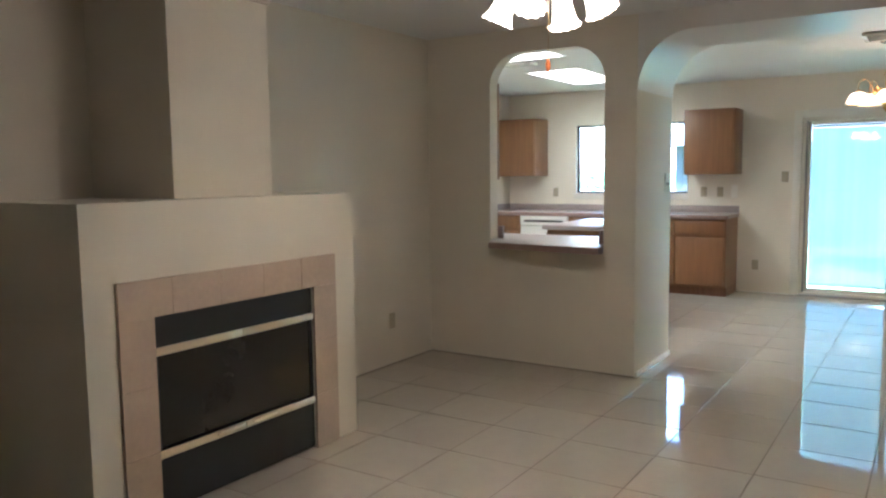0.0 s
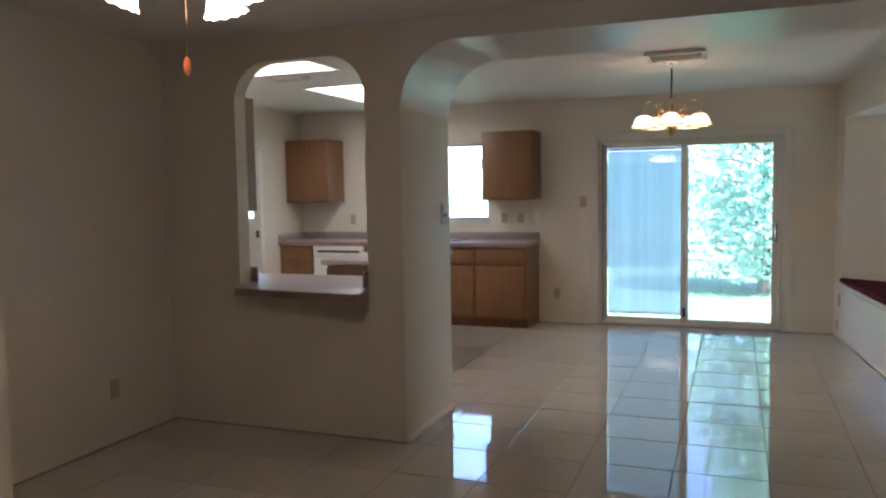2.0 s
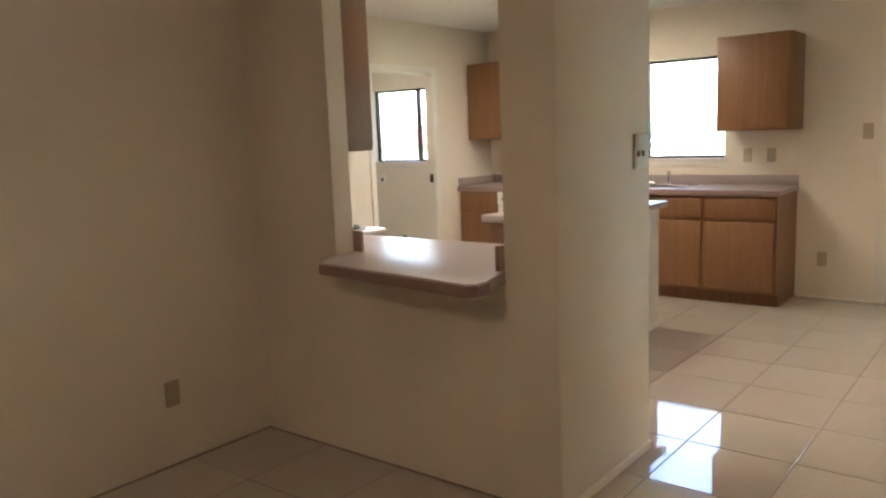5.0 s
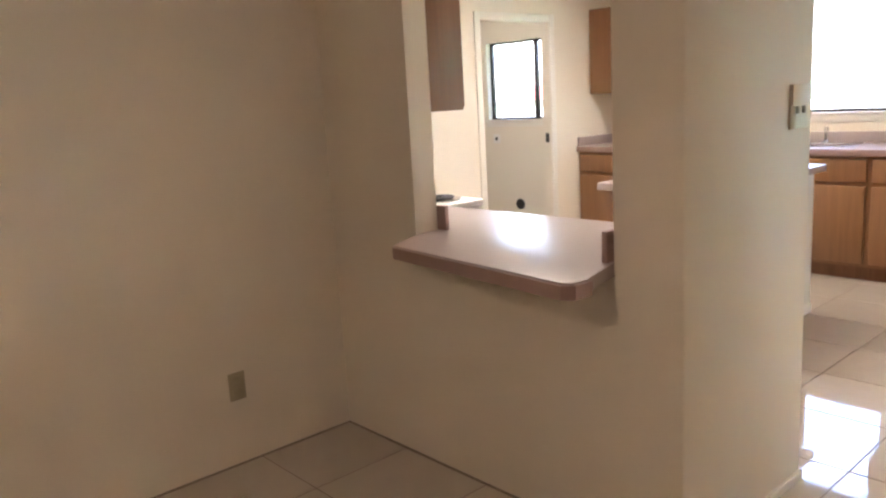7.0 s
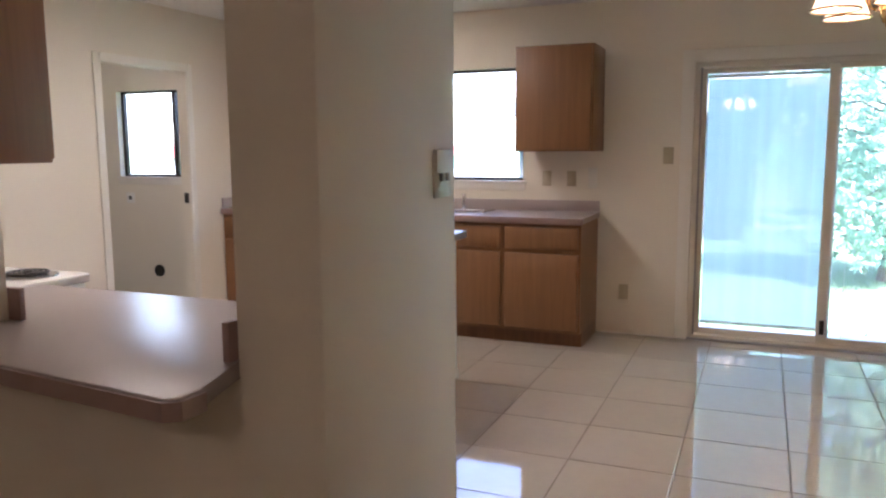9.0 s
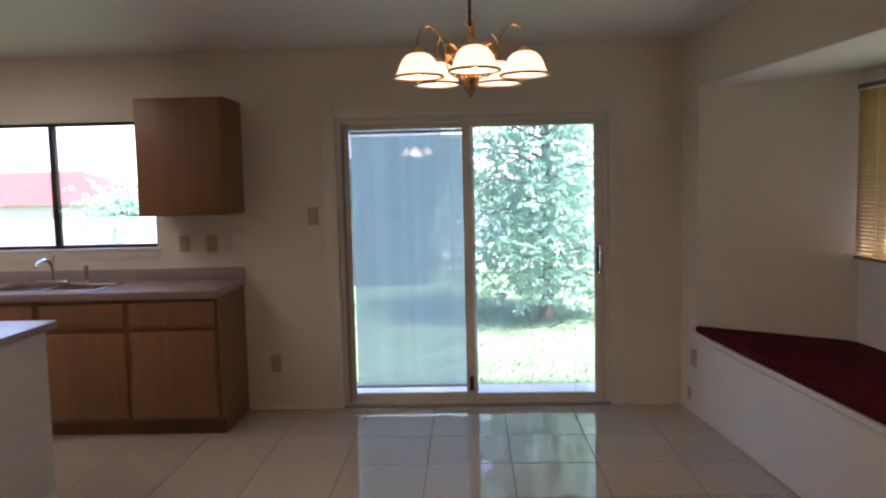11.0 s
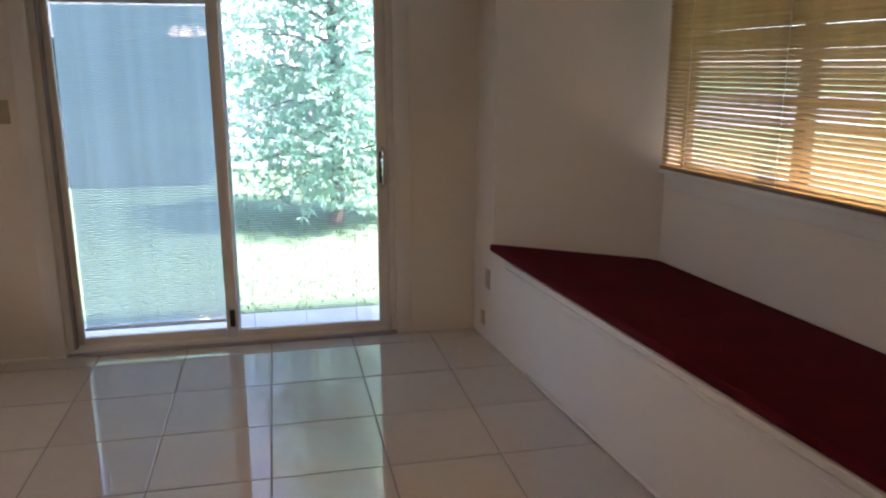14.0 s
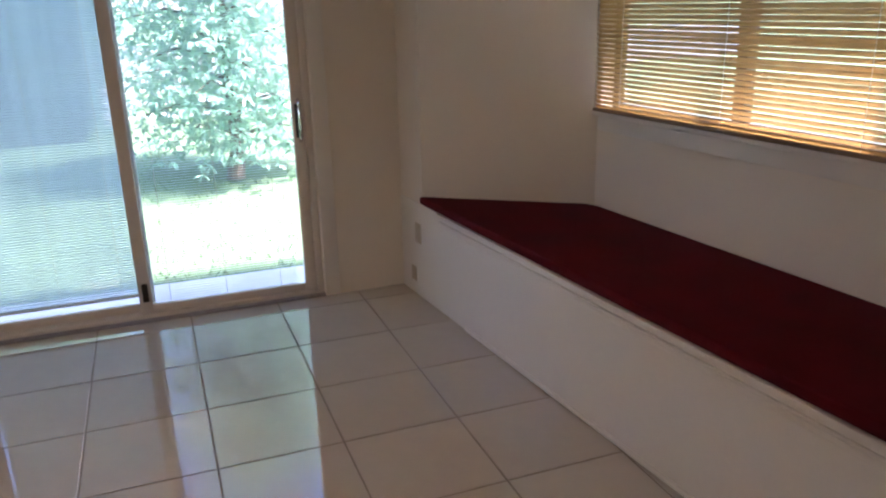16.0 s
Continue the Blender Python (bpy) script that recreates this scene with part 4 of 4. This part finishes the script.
def light_living():
    c = thing("ceiling_fixture", (-1.71, 4.53, CEIL), "brass ceiling fixture with four lit scalloped tulip shades", "ceiling light")
    part("canopy", lathe([(0.075, -0.0005), (0.072, -0.02), (0.04, -0.035), (0.014, -0.05), (0.0, -0.051)], 24), M_BRASSBRIGHT, c)
    part("stem", rod([(0, 0, -0.04), (0, 0, -0.33)], 0.012), M_BRASSBRIGHT, c)
    part("hub", lathe([(0.0, -0.31), (0.03, -0.32), (0.055, -0.345), (0.055, -0.38), (0.03, -0.41), (0.012, -0.43), (0.0, -0.435)], 20), M_BRASSBRIGHT, c)
    for k in range(4):
        a = 2 * math.pi * k / 4 + radians(6)
        u = Vector((math.cos(a), math.sin(a), 0))
        part("arm", rod([(u.x * r, u.y * r, z) for r, z in ((0.04, -0.36), (0.075, -0.345), (0.105, -0.35), (0.125, -0.375))], 0.008), M_BRASSBRIGHT, c)
        m = Matrix.Translation((u.x * 0.125, u.y * 0.125, -0.38)) @ Matrix.Rotation(radians(26), 4, Vector((-u.y, u.x, 0)) * -1)
        part("fitter", lathe([(0.0, 0.005), (0.024, 0.0), (0.027, -0.02)], 14, m=m), M_BRASSBRIGHT, c)
        sh = part("shade", lathe([(0.024, -0.012), (0.031, -0.036), (0.034, -0.07), (0.039, -0.1), (0.047, -0.125), (0.055, -0.138)], 48, wavy=0.06, waves=12, m=m), M_TULIP, c, "lit scalloped tulip glass shade")
        part("bulb", lathe([(0.0, -0.03), (0.015, -0.04), (0.026, -0.075), (0.02, -0.1), (0.0, -0.112)], 14, m=m), M_BULBLARGE, sh, "glowing bulb")
    part("pull_chain", rod([(0, 0, -0.43), (0.002, 0, -0.55), (0.0, 0, -0.645)], 0.0009, 5), M_BRASSBRIGHT, c, "thin brass pull chain")
    part("chain_fob", lathe([(0.0, -0.64), (0.006, -0.645), (0.009, -0.66), (0.008, -0.675), (0.004, -0.684), (0.0, -0.685)], 12), M_FOB, c, "small orange pull chain fob")
    for o in c.children:
        if o.name.split(".")[0] not in ("canopy", "stem"):
            o.matrix_basis = Matrix.Translation((0, 0, 0.075)) @ Matrix.Scale(1.08, 4)


light_living()

# added fill lamp, out of view: lifts the dark laundry walls
lc = thing('ceiling_light', (-6.4, 10.0, CEIL), 'unseen dome light added to brighten the laundry', 'ceiling light')
part('base', lathe([(0.14, -0.0005), (0.14, -0.02), (0.13, -0.022)], 24), M_WHITEMETAL, lc)
part('dome', lathe([(0.13, -0.022), (0.115, -0.06), (0.07, -0.09), (0.02, -0.1), (0.0, -0.1005)], 24), M_FILLDOME, lc, 'glowing dome of the added laundry light')


# ---- window seat ----
def window_seat():
    s = thing("built_in_bench", (XE, 0, 0), "white painted built-in bench filling the window bay", "bench")
    ya, yb = BAY[3][1], BAY[0][1]
    part("front_panel", box(-0.006, ya + 0.001, 0, -0.0005, YB - 0.002, 0.54), M_TRIM, s)
    part("top_lip", box(-0.030, ya + 0.001, 0.517, -0.0065, yb - 0.22, 0.545, bevel=0.004), M_TRIM, s)
    part("bead", lathe([(0.0, ya + 0.001), (0.0095, ya + 0.002), (0.0095, yb - 0.232), (0.0, yb - 0.23)], 14, m=pose(-0.012, 0, 0.500, -90, 0, 0) @ Matrix.Scale(1, 4)), M_TRIM, s, "rounded white bead moulding")
    part("cove", box(-0.011, ya + 0.001, 0.468, -0.0065, yb - 0.22, 0.4905, bevel=0.002), M_TRIM, s)
    part("base_strip", box(-0.024, ya + 0.001, 0.004, -0.0065, yb - 0.5, 0.024, bevel=0.0085, seg=4), M_TRIM, s, "white quarter-round shoe moulding")
    inner = [(0.0005, yb - 0.006), (BAY[1][0] - XE - 0.004, BAY[1][1] - 0.006), (BAY[2][0] - XE - 0.004, BAY[2][1] + 0.006), (0.0005, ya + 0.006)]
    part("deck", prism(inner, 0.48, 0.544), M_TRIM, s)
    c = thing("seat_cushion", (XE, 0, 0.546), "dark burgundy fabric cushion on the built-in bench", "cushion")
    out = [(-0.022, yb - 0.012), (BAY[1][0] - XE - 0.035, BAY[1][1] + 0.03), (BAY[1][0] - XE - 0.008, BAY[1][1] - 0.035),
           (BAY[2][0] - XE - 0.008, BAY[2][1] + 0.035), (BAY[2][0] - XE - 0.035, BAY[2][1] - 0.03), (-0.022, ya + 0.012)]
    part("cover", prism(out, 0.0, 0.047, bevel=0.014), M_CUSHION, c)
    return s, c


BSEAT, BCUSH = window_seat()
BP1 = wall_plate("wall_outlet", (XE - 0.006, 11.06, 0.37), -90, "ivory outlet on the bench front", "outlet")
BP2 = wall_plate("cable_jack", (XE - 0.006, 11.13, 0.12), -90, "small ivory jack low on the bench front", "jack", w=0.06, h=0.085, style="none")


# the bay side stands a little out of square with the rear wall
TURN = Matrix.Translation((XE, YB, 0)) @ Matrix.Rotation(radians(5.5), 4, 'Z') @ Matrix.Translation((-XE, -YB, 0))
for ob in (WEAST, WBAY, SOFFIT, BWIN, bb, BSEAT, BCUSH, BP1, BP2):
    ob.matrix_basis = TURN @ ob.matrix_basis
# ---- outdoors ----
GZ = -0.12
LAWN = solo("ground", prism([(-400, -400), (400, -400), (400, 900), (-400, 900)], GZ - 0.1, GZ), M_LAWN, "green lawn reaching to the horizon", "lawn", "structure")
solo("pavement", box(-2.6, YB + T + 0.001, GZ - 0.05, 1.6, YB + T + 0.56, GZ + 0.085, bevel=0.01), M_CONCRETE, "pale concrete step slab outside the sliding door", "pavement", "structure")
solo("foundation", box(XA - T, YW - T, GZ - 0.05, 1.4, YB + T, -0.0125), M_CONCRETE, "grey concrete floor slab under the house", "slab", "structure")


def grass(n=16000):
    rnd = np.random.RandomState(3)
    x, y = rnd.uniform(-6, 6, n), YB + T + 0.59 + rnd.uniform(0, 1, n) ** 1.6 * 14
    a, h, l = rnd.uniform(0, 6.28, n), rnd.uniform(0.02, 0.05, n), rnd.uniform(-0.03, 0.03, (n, 2))
    w = 0.006
    v = np.zeros((n, 3, 3))
    v[:, 0] = np.stack([x - w * np.cos(a), y - w * np.sin(a), np.full(n, GZ)], 1)
    v[:, 1] = np.stack([x + w * np.cos(a), y + w * np.sin(a), np.full(n, GZ)], 1)
    v[:, 2] = np.stack([x + l[:, 0], y + l[:, 1], GZ + h], 1)
    me = bpy.data.meshes.new("grass")
    me.from_pydata(v.reshape(-1, 3).tolist(), [], np.arange(3 * n).reshape(-1, 3).tolist())
    me.materials.append(M_BLADE)
    tagged(new("grass", me), "short green grass blades over the back lawn", "grass", "", "stuff")


grass()


def tree(place, height, radius, clear, n, seed, label, leaf=0.16):
    """Tapered trunk, drooping limbs with twigs, and leaves in sprays of five at the twigs."""
    rnd = random.Random(seed)
    t = thing("tree", place, label, "tree")
    b = bmesh.new()
    rod([(0, 0, -0.05), (0.02, 0, clear * 0.5), (0.05, 0.02, clear), (0.03, 0.05, height * 0.55), (0.0, 0.0, height * 0.85)], [0.10, 0.085, 0.07, 0.05, 0.02], 10, bm=b)
    tips = []
    limbs = 44
    for i in range(limbs):
        a = i * 2.4 + rnd.uniform(-0.3, 0.3)
        u = i / limbs
        z0 = clear * 1.2 + (height * 0.85 - clear * 1.2) * u
        r = radius * (0.5 + 0.5 * math.sin(math.pi * min(1, 0.2 + 0.75 * u))) * (1 - 0.35 * max(0, u - 0.7) / 0.3) * rnd.uniform(0.7, 1.05)
        rise = rnd.uniform(-0.25, 0.1) + 0.55 * u
        p = [(0.03, 0.02, z0), (0.5 * r * math.cos(a), 0.5 * r * math.sin(a), z0 + 0.4 * rise * r + 0.12), (r * math.cos(a), r * math.sin(a), max(0.22, z0 + rise * r))]
        rod(p, [0.022, 0.012, 0.005], 6, bm=b)
        for k in range(9):
            f = 0.3 + 0.75 * k / 8
            sw = rnd.uniform(-0.45, 0.45)
            tips.append(Vector((r * f * math.cos(a + sw), r * f * math.sin(a + sw), max(0.2, z0 + rise * r * f + rnd.uniform(-0.12, 0.18) * radius))))
    part("trunk", b, M_BARK, t)
    verts, faces = [], []
    for i in range(n // 5):
        c = rnd.choice(tips) + Vector((rnd.gauss(0, 0.16), rnd.gauss(0, 0.16), rnd.gauss(0, 0.19))) * radius
        c.z = max(c.z, 0.26)
        for q in range(5):
            h = rnd.uniform(0, 6.28)
            d = Vector((math.cos(h), math.sin(h), rnd.uniform(-1.1, 0.25))).normalized()
            s = d.cross(Vector((0, 0, 1))).normalized()
            nrm = s.cross(d)
            L = leaf * rnd.uniform(0.65, 1.25)
            W = L * rnd.uniform(0.28, 0.38)
            k = len(verts)
            verts += [tuple(c), tuple(c + d * L * 0.45 + s * W * 0.5 + nrm * L * 0.05), tuple(c + d * L - nrm * L * 0.12), tuple(c + d * L * 0.45 - s * W * 0.5 + nrm * L * 0.05)]
            faces += [(k, k + 1, k + 2), (k, k + 2, k + 3)]
    me = bpy.data.meshes.new("crown")
    me.from_pydata(verts, [], faces)
    me.materials.append(M_LEAF)
    cr = new("crown", me)
    cr.parent = t
    return t


tree((-0.02, 15.3, GZ), 4.0, 1.16, 0.34, 30000, 5, "leafy green tree with drooping branches on the lawn", 0.09)
tree((-3.2, 21.5, GZ), 5.4, 2.3, 0.4, 12000, 8, "dense dark green tree at the back of the lawn", 0.24)
tree((-10.5, 27.0, GZ), 1.6, 1.2, 0.1, 3000, 9, "low green shrub by the fence", 0.2)
tree((7.4, 11.2, GZ), 4.2, 2.0, 0.5, 6000, 12, "leafy green tree outside the bay window", 0.22)


def fence(x0, x1, y, h, label, material, step=0.15):
    f = thing("fence", (x0, y, GZ), label, "fence")
    n = int((x1 - x0) / step)
    me = mesh_of("board", box(0.004, 0, 0, step - 0.006, 0.02, h, bevel=0.004, seg=1), material)
    rnd = random.Random(2)
    for i in range(n):
        o = new("board", me)
        o.parent = f
        o.matrix_basis = pose(i * step, rnd.uniform(0, 0.006), rnd.uniform(-0.02, 0.01), 0, rnd.uniform(-0.4, 0.4), 0)
    for z in (0.3, h - 0.3):
        part("rail", box(0, 0.021, z, x1 - x0, 0.06, z + 0.09), material, f)


fence(-22, 16, 26.0, 0.95, "low pale board fence across the back yard", M_FENCEPALE, 0.2)


def house(place, w, d, h, label):
    hs = thing("house", place, label, "house")
    part("wall", box(0, 0, 0, w, d, h), M_STUCCO, hs)
    r = bmesh.new()
    e = 0.5
    v = [r.verts.new(p) for p in ((-e, -e, h), (w + e, -e, h), (w + e, d + e, h), (-e, d + e, h), (4.0, d / 2, h + 1.9), (w - 4.0, d / 2, h + 1.9))]
    for f in ((0, 1, 5, 4), (2, 3, 4, 5), (1, 2, 5), (3, 0, 4), (3, 2, 1, 0)):
        r.faces.new([v[i] for i in f])
    part("roof", r, M_ROOF, hs, "dull red shingle roof")
    for x in (0.2 * w, 0.6 * w):
        wd = part("window", box(x, -0.03, 0.9, x + 1.3, -0.001, 2.0, bevel=0.01), M_WHITEMETAL, hs, "white framed window")
        part("pane", box(x + 0.08, -0.036, 0.98, x + 1.22, -0.031, 1.92), M_FIREGLASS, wd)


house((-41, 47, -1.76), 21, 9, 2.6, "neighbouring stucco house with a dull red roof")


def shed(place, w, d, h):
    sh = thing("garden_shed", place, "dark weathered garden shed beyond the lawn", "shed")
    part("wall", box(0, 0.03, 0, w, d, h), M_SHED, sh)
    me = mesh_of("board", box(0.003, 0, 0, 0.147, 0.028, h, bevel=0.003, seg=1), M_SHED)
    for k in range(int(w / 0.15)):
        o = new("board", me)
        o.parent = sh
        o.matrix_basis = pose(k * 0.15, 0, 0)
    rf = bmesh.new()
    v = [rf.verts.new(p) for p in ((-0.2, -0.3, h - 0.05), (w + 0.2, -0.3, h - 0.05), (w + 0.2, d + 0.3, h - 0.05), (-0.2, d + 0.3, h - 0.05), (-0.2, d / 2, h + 0.7), (w + 0.2, d / 2, h + 0.7))]
    for q in ((0, 1, 5, 4), (2, 3, 4, 5), (1, 2, 5), (3, 0, 4), (3, 2, 1, 0)):
        rf.faces.new([v[k] for k in q])
    part("roof", rf, M_SHED, sh, "dark shingle roof")


shed((-5.3, 18.6, GZ), 3.7, 2.6, 2.1)


def rail_fence(x0, x1, y):
    f = thing("rail_fence", (x0, y, GZ), "low white painted rail fence behind the tree", "fence")
    n = 4
    for k in range(n):
        part("post", box(-0.045, -0.045, -0.05, 0.045, 0.045, 0.62, bevel=0.008, seg=1), M_RAILWHITE, f, m=pose((x1 - x0) * k / (n - 1), 0, 0))
    for z in (0.12, 0.32, 0.52):
        part("rail", box(0, -0.065, z - 0.04, x1 - x0, -0.046, z + 0.04, bevel=0.004, seg=1), M_RAILWHITE, f)


rail_fence(-1.4, 5.2, 20.0)

# ---- floor ----
TP, GAP = 0.4615, 0.006
OX, OY = -0.700, 10.672
floor = structure("floor", box(XA, YW, -0.012, XE + 0.42, YB + 0.03, -0.003), M_GROUT, "glossy cream ceramic tile floor with dark grout")


def tile_mesh(w, d):
    return mesh_of("tile", box(GAP / 2, GAP / 2, -0.0028, w - GAP / 2, d - GAP / 2, 0.0, bevel=0.0016, seg=1), M_TILE)


cuts = {}
near, rest = [], []
for i in range(-17, 4):
    for j in range(-27, 3):
        x0, x1 = max(OX + i * TP, XA), min(OX + (i + 1) * TP, XE + 0.42)
        y0, y1 = max(OY + j * TP, YW), min(OY + (j + 1) * TP, YB + 0.028)
        if x1 - x0 < 0.02 or y1 - y0 < 0.02 or (x1 < XL and y1 < YP):
            continue
        (near if x0 > -3.95 and y0 > 3.5 and (x0 > -2.6 or y0 < YP) else rest).append((x0, y0, round(x1 - x0, 4), round(y1 - y0, 4)))
near.sort(key=lambda q: -q[1])
rest += near[300:]
rnd = random.Random(11)
for x0, y0, w, d in near[:300]:
    if (w, d) not in cuts:
        cuts[(w, d)] = tile_mesh(w, d)
    o = new("tile", cuts[(w, d)])
    o.parent = floor
    o.matrix_basis = pose(x0, y0, 0, rnd.uniform(-0.06, 0.06), rnd.uniform(-0.06, 0.06), 0)
b = bmesh.new()
for x0, y0, w, d in rest:
    bx(b, x0 + GAP / 2, y0 + GAP / 2, -0.0028, x0 + w - GAP / 2, y0 + d - GAP / 2, 0.0)
tagged(part("tiles", b, M_TILE, floor), "", "", "", "stuff")
